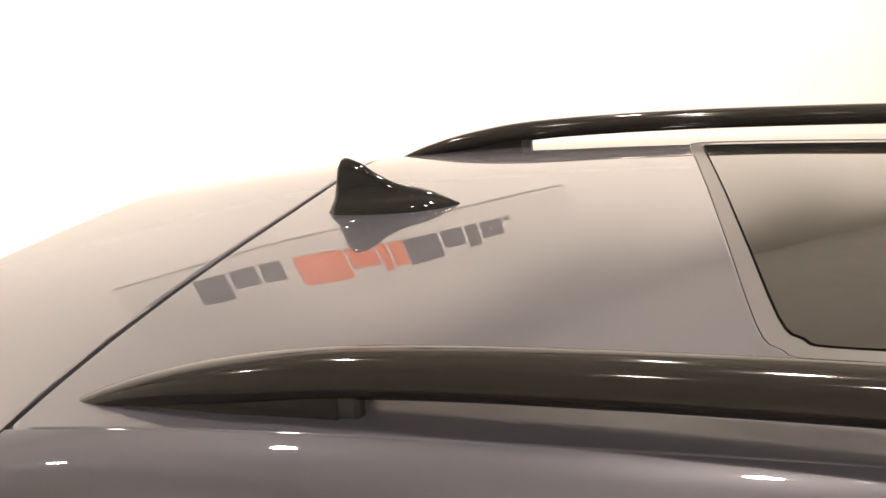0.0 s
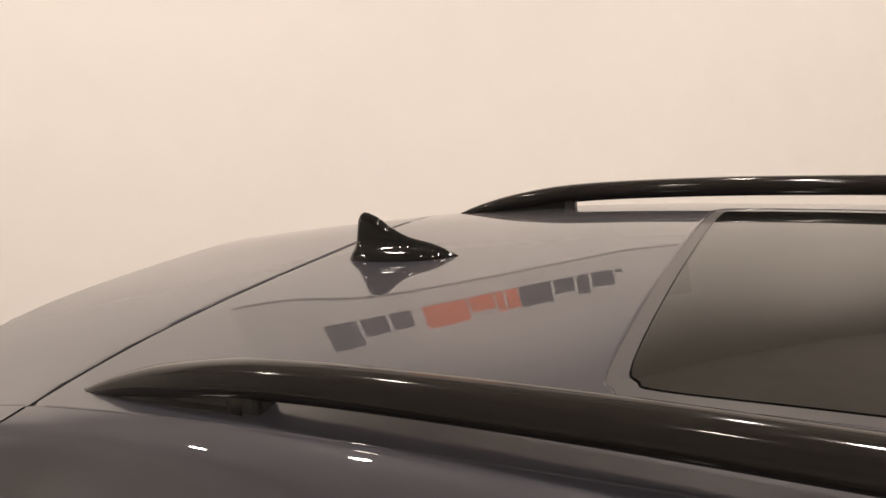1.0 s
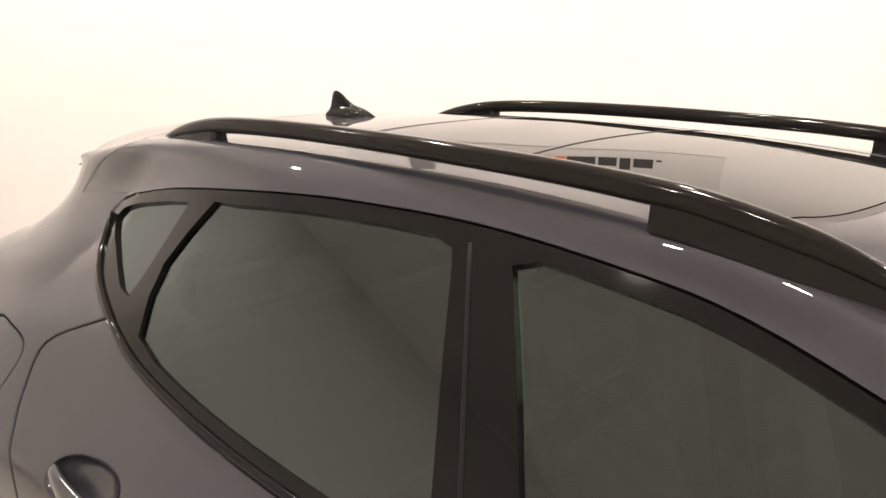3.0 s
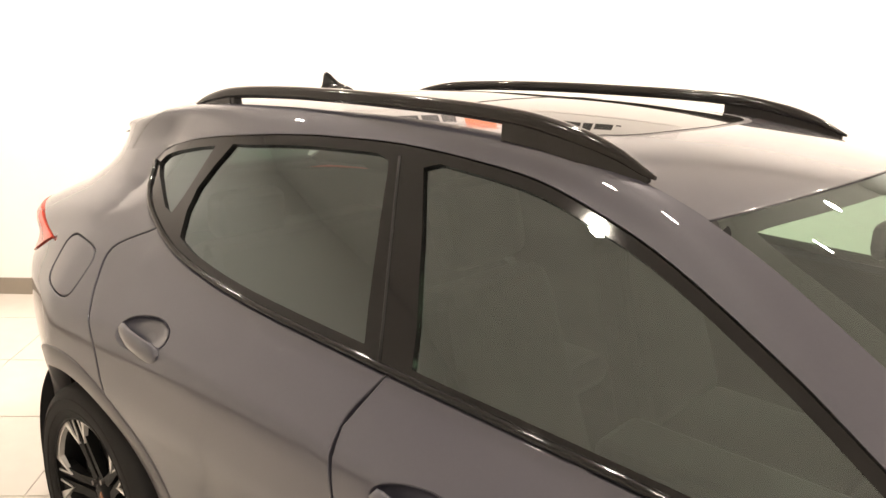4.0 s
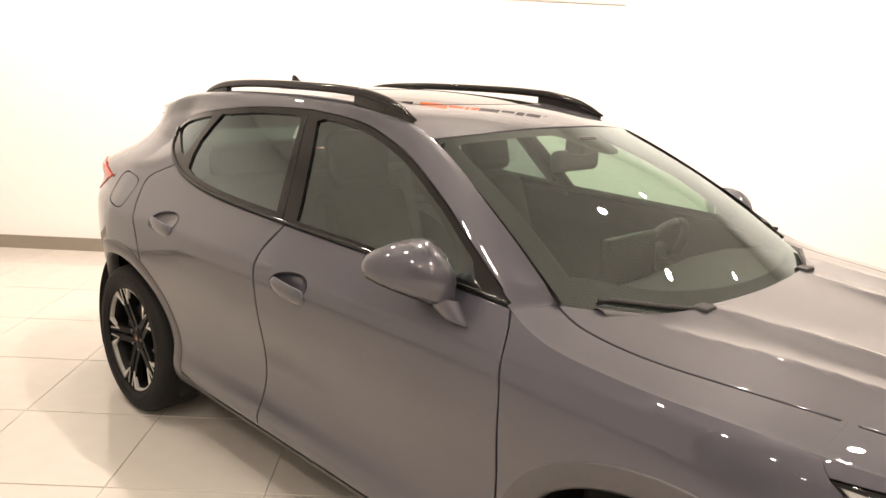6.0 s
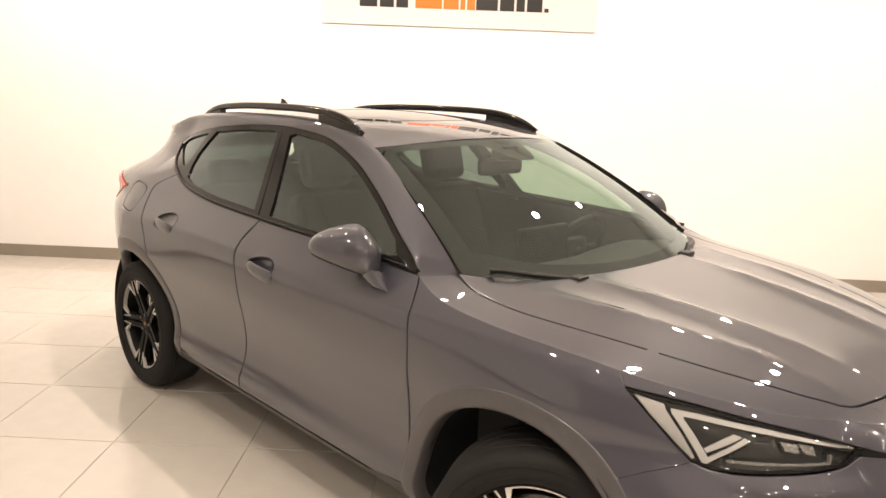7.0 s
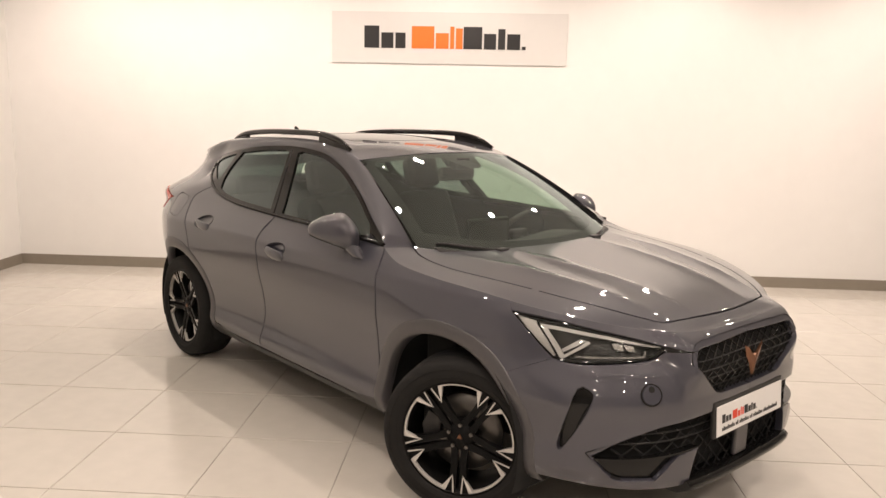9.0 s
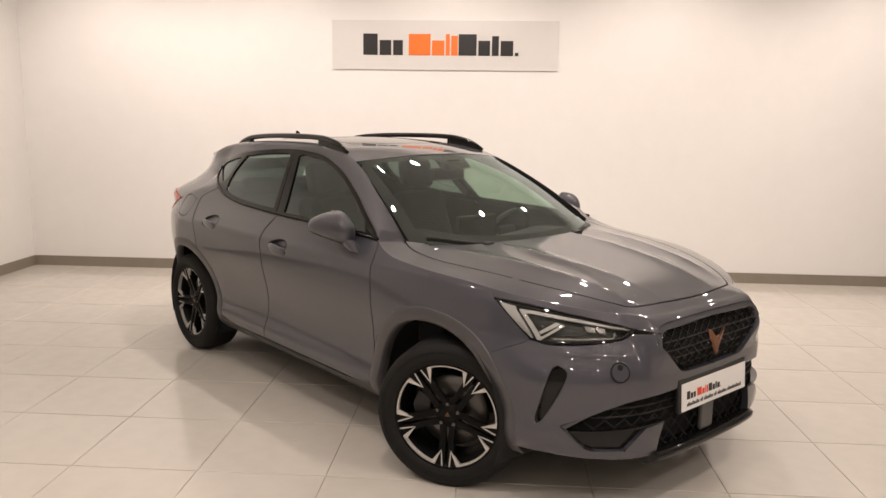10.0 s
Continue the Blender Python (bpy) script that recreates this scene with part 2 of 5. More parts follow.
# ---------------------------------------------------------------- showroom
A0, A1, B0, SIDE_B, HALL_A = WALL_A, 9.0, -11.0, -6.5, -5.6
wall_back = part("wall_back", room_box(bmesh.new(), A0 - 0.2, A1 + 0.2, WALL_B, WALL_B + 0.2, 0, CEIL), WALL_PAINT)
tagged(wall_back, "smooth white painted showroom back wall", "wall", kind="structure")
wall_side = part("wall_side", room_box(bmesh.new(), A0 - 0.2, A0, SIDE_B, WALL_B, 0, CEIL), WALL_PAINT)
tagged(wall_side, "smooth white painted showroom side wall", "wall", kind="structure")
# three unseen walls, added to shape what car paint and glass reflect
wall_hall = part("wall_hall", room_box(bmesh.new(), HALL_A - 0.2, HALL_A, B0, SIDE_B + 0.2, 0, CEIL), UNSEEN_PAINT)
tagged(wall_hall, "plain pale grey unseen wall, added for the car's reflections", "wall", kind="structure")
wall_step = part("wall_step", room_box(bmesh.new(), HALL_A, A0 - 0.2, SIDE_B, SIDE_B + 0.2, 0, CEIL), UNSEEN_PAINT)
tagged(wall_step, "plain grey unseen return wall, added for the car's reflections", "wall", kind="structure")
wall_front = part("wall_front", room_box(bmesh.new(), HALL_A - 0.2, A1 + 0.2, B0 - 0.2, B0, 0, CEIL), UNSEEN_PAINT)
tagged(wall_front, "plain grey unseen wall closing the showroom, toned for reflections", "wall", kind="structure")
wall_end = part("wall_end", room_box(bmesh.new(), A1, A1 + 0.2, B0, WALL_B, 0, CEIL), WALL_PAINT)
tagged(wall_end, "plain white painted wall closing the showroom", "wall", kind="structure")
CEILING_PAINT = material("pale_ceiling_paint", (0.77, 0.755, 0.74), rough=0.85, vary=0.08, scale=5)
ceiling = part("ceiling", room_box(bmesh.new(), HALL_A - 0.2, A1 + 0.2, B0 - 0.2, WALL_B + 0.2, CEIL, CEIL + 0.2), CEILING_PAINT)
tagged(ceiling, "plain pale painted showroom ceiling", "ceiling", kind="structure")
floor = part("floor", room_box(bmesh.new(), HALL_A, A1, B0, WALL_B, -0.2, -0.004), GROUT)
tagged(floor, "cream porcelain tiled showroom floor with thin grey joints", "floor", kind="structure")
for name, (a0, a1, b0, b1) in (("baseboard_back", (A0 + 0.012, A1, WALL_B - 0.012, WALL_B)), ("baseboard_side", (A0, A0 + 0.012, SIDE_B, WALL_B))):
    board = part(name, room_box(bmesh.new(), a0, a1, b0, b1, -0.003, 0.105), SKIRTING)
    tagged(board, "low taupe tiled skirting along the white wall", "baseboard", kind="structure")


# ---------------------------------------------------------------- car surfaces
WHEEL_X, REAR_X, WHEEL_Z = 1.302, -1.34, 0.338
ARCH_X = 1.272
WIDTH = curve((0.18, 0.70), (0.24, 0.815), (0.30, 0.870), (0.36, 0.884), (0.44, 0.874), (0.62, 0.888), (0.79, 0.911), (0.87, 0.913), (0.92, 0.906), (0.96, 0.881), (1.05, 0.812), (1.25, 0.672), (1.43, 0.546))
NOSE = curve((0.18, 2.08), (0.26, 2.15), (0.42, 2.155), (0.60, 2.16), (0.70, 2.15), (0.79, 2.11), (0.86, 2.05), (0.93, 1.97), (1.0, 1.9))
TAIL = curve((0.18, -2.05), (0.30, -2.17), (0.60, -2.21), (0.90, -2.20), (1.0, -2.20), (1.07, -2.19), (1.13, -2.12), (1.25, -2.02), (1.43, -1.95))
UF, UR, LF, LR = 0.70, -1.35, 1.42, 0.86
TAPER = 0.32
U_FRONT, U_REAR = UF + LF * math.pi / 2, UR - LR * math.pi / 2


def ease(t):
    t = min(1.0, max(0.0, t))
    return t * t * (3 - 2 * t)


def snout(y, z):
    """How far the surround of the grille stands out from the round nose."""
    flat = 0.028 + 0.036 * (min(y, 0.38) / 0.37) ** 2
    return flat * ease((0.478 - y) / 0.085) * ease((z - 0.60) / 0.15) * ease((0.885 - z) / 0.06)


def shell(u, z):
    """The skin of the car's side: u runs from tail to nose round the outline, z is the height. y is to the left."""
    w = WIDTH(z)
    for wx in (REAR_X, WHEEL_X):
        w += 0.020 * math.exp(-((u - wx) / 0.40) ** 2) * math.exp(-((z - 0.74) / 0.16) ** 2)
    w += 0.014 * math.exp(-((u + 1.5) / 0.30) ** 2) * math.exp(-((z - 1.06) / 0.13) ** 2)
    w -= 0.20 * min(0.63, max(0.0, -0.82 - u)) ** 2 * ease((z - 1.08) / 0.16)
    w -= 0.018 * math.exp(-((u + 0.1) / 0.75) ** 2) * math.exp(-((z - 0.52) / 0.13) ** 2)
    if UR <= u <= UF:
        return u, w, z
    ahead = u > UF
    fuller = min(1.0, max(0.0, (0.76 - z) / 0.2))
    fuller = fuller * fuller * (3 - 2 * fuller)
    low = min(1.0, max(0.0, (1.15 - z) / 0.07))
    phi, n = ((u - UF) / LF, 2.75 + 1.1 * fuller) if ahead else ((UR - u) / LR, 2.75 + 2.25 * low)
    c, s = max(math.cos(phi), 0.0), math.sin(phi)
    r = (c ** n + s ** n) ** (-1 / n)
    x = UF + (NOSE(z) - UF) * r * s if ahead else UR + (TAIL(z) - UR) * r * s
    y = w * r * c
    if ahead:
        x += snout(y, z)
        push = (0.014 * math.exp(-abs(z - 0.715) / 0.030) - 0.016 * math.exp(-((z - 0.55) / 0.09) ** 2)) * ease((y - 0.42) / 0.14) * ease((u - 1.72) / 0.18)
        x, y = x + push * s, y + push * c
    else:
        d = max(0.0, -1.42 - x)
        y *= 1 - low * (TAPER - 0.17 * math.exp(-((z - 1.06) / 0.05) ** 2)) * d * d / (d + 0.12)
    return x, y, z


def u_at(z, x=None, y=None):
    """The u of the place on the side at that height with that x, or round the nose with that y."""
    lo, hi = (U_REAR, U_FRONT) if y is None else (UF, U_FRONT)
    for _ in range(40):
        mid = (lo + hi) / 2
        if (shell(mid, z)[0] < x) if y is None else (shell(mid, z)[1] > y):
            lo = mid
        else:
            hi = mid
    return (lo + hi) / 2


def on_side(pts):
    return [(u_at(z, x=x), z) for x, z in pts]


def tail_pts(pts):
    return [(u_at(z, x=x), z) for x, z in pts]


# greenhouse lines: the top of the side windows, and the edge of roof and windscreen
DLO_TOP = curve((-1.44, 1.272), (-1.41, 1.303), (-1.32, 1.336), (-1.08, 1.381), (-0.70, 1.42), (-0.47, 1.428), (-0.16, 1.412), (0.09, 1.358), (0.39, 1.24), (0.60, 1.135), (0.79, 1.046))
DLO_LOW = curve((-1.44, 1.272), (-1.375, 1.222), (-1.18, 1.158), (-0.97, 1.108), (-0.69, 1.08), (-0.29, 1.067), (0.2, 1.057), (0.79, 1.042))
EDGE_Y = curve((-2.05, 0.40), (-1.8, 0.455), (-1.45, 0.485), (-1.0, 0.495), (-0.5, 0.495), (0.0, 0.53), (0.22, 0.56), (0.6, 0.655), (0.86, 0.712))
EDGE_Z = curve((-2.05, 1.29), (-1.8, 1.353), (-1.6, 1.397), (-1.45, 1.427), (-1.16, 1.456), (-0.85, 1.471), (-0.5, 1.479), (-0.2, 1.472), (0.0, 1.448), (0.1, 1.428), (0.22, 1.390), (0.6, 1.205), (0.86, 1.045))
ROOF_Z = curve((-2.05, 1.365), (-1.8, 1.414), (-1.45, 1.457), (-1.3, 1.4675), (-1.0, 1.4915), (-0.75, 1.5025), (-0.5, 1.504), (0.0, 1.476), (0.3, 1.434), (0.36, 1.42))


def roof(x, y):
    """The roof skin: crowned between its edges."""
    k = min(1.0, abs(y) / EDGE_Y(x))
    return x, y, EDGE_Z(x) + (ROOF_Z(x) - EDGE_Z(x)) * (1 - k ** (2.3 + 1.3 * ease((-1.25 - x) / 0.4)))


def header(k):
    """The windscreen's top edge; k from 0 in the middle to 1 at the side."""
    return Vector((0.33 - 0.11 * k * k, 0.555 * k, 1.424 - 0.036 * k ** 2.2))


def cowl(k):
    """The windscreen's foot."""
    return Vector((1.13 - 0.27 * k ** 2.4, 0.70 * k, 0.985 + 0.06 * k ** 2))


def screen_plane(k, s):
    """The plain curve of the windscreen; s from 0 at its foot to 1 at its top."""
    p = cowl(abs(k)).lerp(header(abs(k)), s) + Vector((0.5, 0, 0.86)).normalized() * 0.05 * math.sin(math.pi * s) * (1 - 0.75 * abs(k) ** 2)
    return p.x, math.copysign(p.y, k), p.z


def screen(k, s):
    """The windscreen, set a little below the pillars along its sides."""
    x, y, z = screen_plane(k, s)
    q = max(0.0, (abs(k) - 0.84) / 0.16)
    d = (0.056 + 0.026 * (1 - s) ** 3) * q ** 1.7 * min(1.0, (1 - s) / 0.10)
    return x - 0.5 * d, y, z - 0.86 * d


RIDGE_Z = curve((0.7, 1.06), (0.79, 1.042), (0.9, 1.007), (1.0, 0.986), (1.2, 0.968), (1.5, 0.946), (1.8, 0.906), (2.2, 0.856), (2.95, 0.83))
HOOD_Z = curve((0.8, 1.07), (0.9, 1.047), (1.0, 1.030), (1.15, 1.012), (1.4, 0.990), (1.7, 0.955), (1.9, 0.918), (2.02, 0.879), (2.11, 0.82))


RIDGE = [shell(u, RIDGE_Z(u)) for u in np.linspace(0.74, U_FRONT - 0.004, 70)]
RIDGE_W, RIDGE_H = curve(*[(x, y) for x, y, z in RIDGE]), curve(*[(x, z) for x, y, z in RIDGE])


def hood(x, y):
    """Hood and tops of the wings, with two creases on each side."""
    w, h = max(RIDGE_W(x), 0.02), RIDGE_H(x)
    k = min(1.0, abs(y) / w)
    z = h + max(0.0, HOOD_Z(x) - h) * (1 - k ** 3.1)
    fade = max(0.0, min(1.0, (2.03 - x) / 0.3)) * max(0.0, min(1.0, (x - 1.0) / 0.35))
    for at, tall, wide in ((0.30 - 0.12 * (x - 1.15), 0.012, 0.055), (0.57 - 0.23 * (x - 1.05), 0.015, 0.055)):
        d = abs(y) - at
        z += tall * fade * math.exp(-math.sqrt(d * d + 2.5e-5) / wide)
    return x, y, z


# ---------------------------------------------------------------- car materials
TRIM_GREY = material("satin_grey_trim", (0.060, 0.057, 0.061), rough=0.38, coat=0.25, vary=0.06, scale=300, bump=0.05, bump_scale=800)
RAIL_BLACK = material("satin_black_rail", (0.014, 0.0125, 0.0115), rough=0.09, vary=0.1, scale=60, IOR=1.36)
ALLOY_BLACK = material("black_alloy", (0.006, 0.006, 0.006), rough=0.42, metal=0.0, coat=0.0, vary=0.1, scale=30, Specular_IOR_Level=0.1)
ALLOY_BRIGHT = material("machined_alloy", (0.62, 0.60, 0.57), rough=0.35, metal=0.35, noise_rough=0.05, scale=200)
BRAKE_IRON = material("brake_iron", (0.16, 0.15, 0.14), rough=0.35, metal=0.9, noise_rough=0.1, scale=90)
COPPER = material("copper_badge", (0.22, 0.11, 0.065), rough=0.32, metal=0.85, noise_rough=0.05, scale=80)
CHROME = material("bright_chrome", (0.75, 0.74, 0.72), rough=0.12, metal=1.0)
LAMP_BEZEL = material("lamp_bezel", (0.035, 0.034, 0.034), rough=0.28, metal=0.4, vary=0.1, scale=60)
LAMP_WHITE = material("daylight_bar", (0.42, 0.42, 0.41), rough=0.25, coat=0.5)
LAMP_SILVER = material("lamp_reflector", (0.44, 0.435, 0.425), rough=0.4, metal=0.5, noise_rough=0.06, scale=90)
TAIL_RED = material("red_tail_lens", (0.62, 0.085, 0.055), rough=0.2, coat=0.15, vary=0.15, scale=120)
LAMP_GREY = material("lamp_grey", (0.22, 0.215, 0.205), rough=0.25, metal=0.5, noise_rough=0.06, scale=90)
LENS_CLEAR = tinted_glass("clear_lens", (0.93, 0.93, 0.92), face=0.045)
CLOTH = material("dark_seat_cloth", (0.007, 0.0065, 0.007), rough=0.85, vary=0.15, scale=12)
CABIN = material("dark_cabin_plastic", (0.010, 0.010, 0.010), rough=0.6, vary=0.12, scale=15)
HEADLINER = material("grey_headliner", (0.05, 0.048, 0.046), rough=0.95, vary=0.06, scale=40)
PLATE_WHITE = material("white_plate", (0.82, 0.81, 0.80), rough=0.3, vary=0.02, scale=20)
INK = material("black_ink", (0.012, 0.011, 0.011), rough=0.5, vary=0.1, scale=40)
INK_ORANGE = material("orange_ink", (0.85, 0.17, 0.012), rough=0.5, vary=0.04, scale=40)
INK_RED = material("red_ink", (0.75, 0.06, 0.02), rough=0.5, vary=0.04, scale=40)
SIGN_FACE = material("white_sign_board", (0.66, 0.65, 0.63), rough=0.45, vary=0.02, scale=8)


# ---------------------------------------------------------------- the car
car = thing("car", "glossy grey five-door crossover car parked on cream floor tiles", "car")
GAP = 0.0025
F_GAP = ((0.795, 1.036), (0.822, 0.985), (0.846, 0.90), (0.852, 0.78), (0.838, 0.60), (0.822, 0.44), (0.810, 0.305))
B_GAP = ((-0.235, 1.06), (-0.278, 0.97), (-0.258, 0.845), (-0.243, 0.72), (-0.25, 0.60), (-0.285, 0.42), (-0.307, 0.305))
R_GAP = ((-1.165, 1.148), (-1.29, 1.08), (-1.268, 1.0), (-1.21, 0.925), (-1.165, 0.865), (-1.13, 0.765))
ARCH, SILL = 0.462, 0.305


def shifted(pts, dx):
    return [(x + dx, z) for x, z in pts]


def oval(u, z, a, b, tilt=0.0, n=24, power=2.0):
    c, s, out = math.cos(radians(tilt)), math.sin(radians(tilt)), []
    for i in range(n):
        t = math.tau * i / n
        p = math.copysign(abs(math.cos(t)) ** (2 / power), math.cos(t)) * a
        q = math.copysign(abs(math.sin(t)) ** (2 / power), math.sin(t)) * b
        out.append((u + p * c - q * s, z + p * s + q * c))
    return out


def pillar_foot(x):
    """Where the roof side springs from: above the side windows, then across the rear pillar."""
    if x > 0.785:
        return Vector((x, 0.818 - 0.2 * (x - 0.785), 1.047 - 0.05 * (x - 0.785)))
    z = DLO_TOP(x) + 0.004 if x > -1.34 else 1.334 + 0.17 * (x + 1.34)
    p = shell(u_at(z, x=x), z)
    return Vector((x, p[1], z))


def roof_side(r, k):
    """The roof side between its foot and the roof edge; r from tail to windscreen foot, k across."""
    xe = r
    xd = r - 0.18 * max(0.0, min(1.0, (-1.2 - r) / 0.26)) if r < -1.2 else r
    if r > 0.5:
        xd = r - 0.075 * (r - 0.5) / 0.36
    d, e = pillar_foot(xd), Vector((xe, EDGE_Y(xe), EDGE_Z(xe)))
    span = (e - d).length
    a = d + Vector((0, -0.57, 0.82)) * span * 0.36
    blend = min(1.0, max(0.0, (r + 0.1) / 0.5))
    b = e - Vector((0.1 * blend, -0.985 + 0.12 * blend, 0.17 + 0.33 * blend)).normalized() * span * 0.36
    return tuple(d * (1 - k) ** 3 + a * 3 * k * (1 - k) ** 2 + b * 3 * k * k * (1 - k) + e * k ** 3)


# outlines of the side windows, in x and z
PANE_FRONT = ([(x, DLO_LOW(x) + 0.016) for x in np.linspace(0.655, -0.185, 12)]
              + [(-0.215, 1.14), (-0.30, 1.28), (-0.375, 1.394)] + [(x, DLO_TOP(x) - 0.019) for x in np.linspace(-0.34, 0.61, 20)])
PANE_REAR = ([(x, DLO_LOW(x) + 0.022) for x in np.linspace(-0.315, -0.96, 10)] + [(-1.040, 1.148), (-1.080, 1.203), (-1.090, 1.253), (-1.068, 1.31), (-1.035, 1.368)]
             + [(x, DLO_TOP(x) - 0.022) for x in np.linspace(-0.97, -0.52, 9)] + [(-0.478, 1.396), (-0.465, 1.375), (-0.42, 1.285), (-0.35, 1.15), (-0.318, 1.095)])
PANE_QUARTER = ([(-1.142, 1.186), (-1.19, 1.192), (-1.27, 1.220), (-1.355, 1.252), (-1.405, 1.274), (-1.385, 1.294), (-1.31, 1.318), (-1.20, 1.341), (-1.115, 1.354), (-1.125, 1.29)])

HANDLE_FRONT, HANDLE_REAR = (-0.075, 0.902), (-0.985, 0.945)
GRILLE = [(0.0, 0.801), (0.17, 0.801), (0.33, 0.797), (0.364, 0.790), (0.385, 0.765), (0.394, 0.735), (0.345, 0.685), (0.255, 0.612), (0.22, 0.602), (0.0, 0.597)]
LAMP_TOP = ((1.632, 0.893), (1.80, 0.878), (1.975, 0.850), (2.117, 0.826), (2.25, 0.797))
LAMP_LOW = ((2.25, 0.797), (2.215, 0.772), (2.15, 0.757), (1.95, 0.742), (1.80, 0.735), (1.735, 0.742))
LAMP = line(*LAMP_TOP, n=5) + line(*LAMP_LOW, n=4)[1:] + [(1.70, 0.785), (1.66, 0.845)]
VENT = line((1.82, 0.66), (1.85, 0.638), (1.828, 0.59), (1.78, 0.50), (1.725, 0.412), (1.711, 0.44), (1.735, 0.53), (1.765, 0.61), (1.795, 0.65), n=3)
INTAKE_TOP = ((1.84, 0.405), (1.94, 0.462), (2.08, 0.503), (2.23, 0.526), (2.40, 0.534), (2.6, 0.536), (U_FRONT, 0.537))
INTAKE_LOW = ((U_FRONT, 0.268), (2.6, 0.268), (2.335, 0.271), (2.12, 0.309), (1.95, 0.315), (1.90, 0.345))


def on_ridge(u, z):
    """Where wing and nose run on into the hood's level, and the tight joint of wing and bumper."""
    return abs(z - RIDGE_Z(u)) < 0.004 or (1.55 < u < 1.745 and 0.655 < z < 0.75)


def under_roof(u, z):
    """Where the quarter panel runs on into the roof side."""
    x = shell(u, z)[0]
    return x < -1.30 and abs(z - pillar_foot(x).z) < 0.006


def mesh_pair(fn):
    for side in (True, False):
        fn(side)


def side_panels(side):
    tell = dict(mirror=side)
    wing = [(u, RIDGE_Z(u)) for u in np.linspace(u_at(1.03, x=0.80), 1.632, 30)]
    edge = [(1.632, 0.893), (1.66, 0.845), (1.70, 0.785), (1.735, 0.742)] + on_side([(1.665, 0.70)])
    loop = on_side(line(*shifted(F_GAP, GAP), n=5)) + on_side(arc(ARCH_X, WHEEL_Z, ARCH, 180, 45, 30)) + edge[::-1] + wing[::-1]
    panel("front_wing", [loop], shell, PAINT, car, plain=on_ridge, **tell)

    def handle(door, u, z):
        hole = oval(u + 0.012, z + 0.004, 0.102, 0.038, 8, power=2.2)
        rows = []
        for depth, size in ((0.0, 1.0), (0.008, 0.96), (0.018, 0.80), (0.023, 0.45), (0.024, 0.02)):
            row = []
            for pu, pz in oval(u + 0.012, z + 0.004, 0.102 * size, 0.038 * size, 8, power=2.2):
                x, y, zz = shell(pu, pz)
                row.append((x, y - depth, zz))
            rows.append(row)
        cup = loft("handle_cup", rows, PAINT, door, closed=True, **tell)
        rows = []
        for i in range(15):
            t = -1 + 2 * i / 14
            px, pz = u + 0.012 - 0.097 * t, z + 0.008 * t - 0.010 - 0.004 * (1 - t * t)
            x, y, zz = shell(px, pz)
            out = 0.008 * max(0.0, 1 - abs(t) ** 3.0) - 0.001
            tall, thick = 0.028 * max(0.05, 1 - abs(t) ** 6) ** 0.5, 0.011
            rows.append([(x, y + out + thick * math.cos(a) - 0.004, zz + tall * math.sin(a) - 0.004) for a in np.linspace(0, math.tau, 13)[:-1]])
        loft("door_handle", rows, PAINT, door, closed=True, caps=True, label="grey body-coloured pull handle", **tell)
        return hole

    low = line(*[(x, DLO_LOW(x) - 0.006) for x in np.linspace(0.79, -0.235, 8)], n=3)
    loop = on_side(low + line(*shifted(B_GAP[1:], GAP), n=5) + [(x, SILL) for x in (-0.1, 0.2, 0.5, 0.8)] + line(*shifted(F_GAP, -GAP), n=5)[::-1])
    door = panel("front_door", [loop, oval(HANDLE_FRONT[0] + 0.012, HANDLE_FRONT[1] + 0.004, 0.102, 0.038, 8, power=2.2)], shell, PAINT, car, **tell)
    handle(door, *HANDLE_FRONT)
    low = line(*[(x, DLO_LOW(x) - 0.006) for x in np.linspace(-0.24, -1.155, 9)], n=3)
    loop = on_side(low + line(*shifted(R_GAP, GAP), n=5) + arc(REAR_X, WHEEL_Z, ARCH, 62, 0, 14) + [(x, SILL) for x in (-0.7, -0.5)] + line(*shifted(B_GAP, -GAP), n=5)[::-1])
    door = panel("rear_door", [loop, oval(HANDLE_REAR[0] + 0.012, HANDLE_REAR[1] + 0.004, 0.102, 0.038, 8, power=2.2)], shell, PAINT, car, **tell)
    handle(door, *HANDLE_REAR)
    # quarter panel with the rear roof pillar
    top = []
    for x in np.linspace(-1.92, -1.29, 14):
        f = pillar_foot(float(x))
        top.append((f.x, f.z))
    low = line(*[(x, DLO_LOW(x) - 0.006) for x in (-1.175, -1.25, -1.34, -1.41)], n=4) + [(-1.445, 1.266), (-1.448, 1.282), (-1.425, 1.309), (-1.37, 1.330)]
    loop = on_side(top + low[::-1]) + on_side(line(*shifted(R_GAP, -GAP), n=5)) + on_side(arc(REAR_X, WHEEL_Z, ARCH, 64, 163, 22)) + on_side([(-1.86, 0.52), (-1.95, 0.62)]) + tail_pts([(-2.11, 0.66), (-2.06, 0.903), (-1.95, 0.922), (-1.78, 0.986), (-1.64, 1.042), (-1.88, 1.074), (-2.08, 1.080), (-2.05, 1.13), (-1.985, 1.16)])
    flap = oval(-1.44, 1.012, 0.098, 0.066, -6, power=4.0, n=32)
    holes = [flap] if side else []
    quarter = panel("quarter_panel", [loop] + holes, shell, PAINT, car, plain=under_roof, **tell)
    if side:
        panel("fuel_flap", [oval(-1.44, 1.012, 0.0955, 0.0635, -6, power=4.0, n=32)], shell, PAINT, quarter, offset=-0.001, step=0.025, **tell)
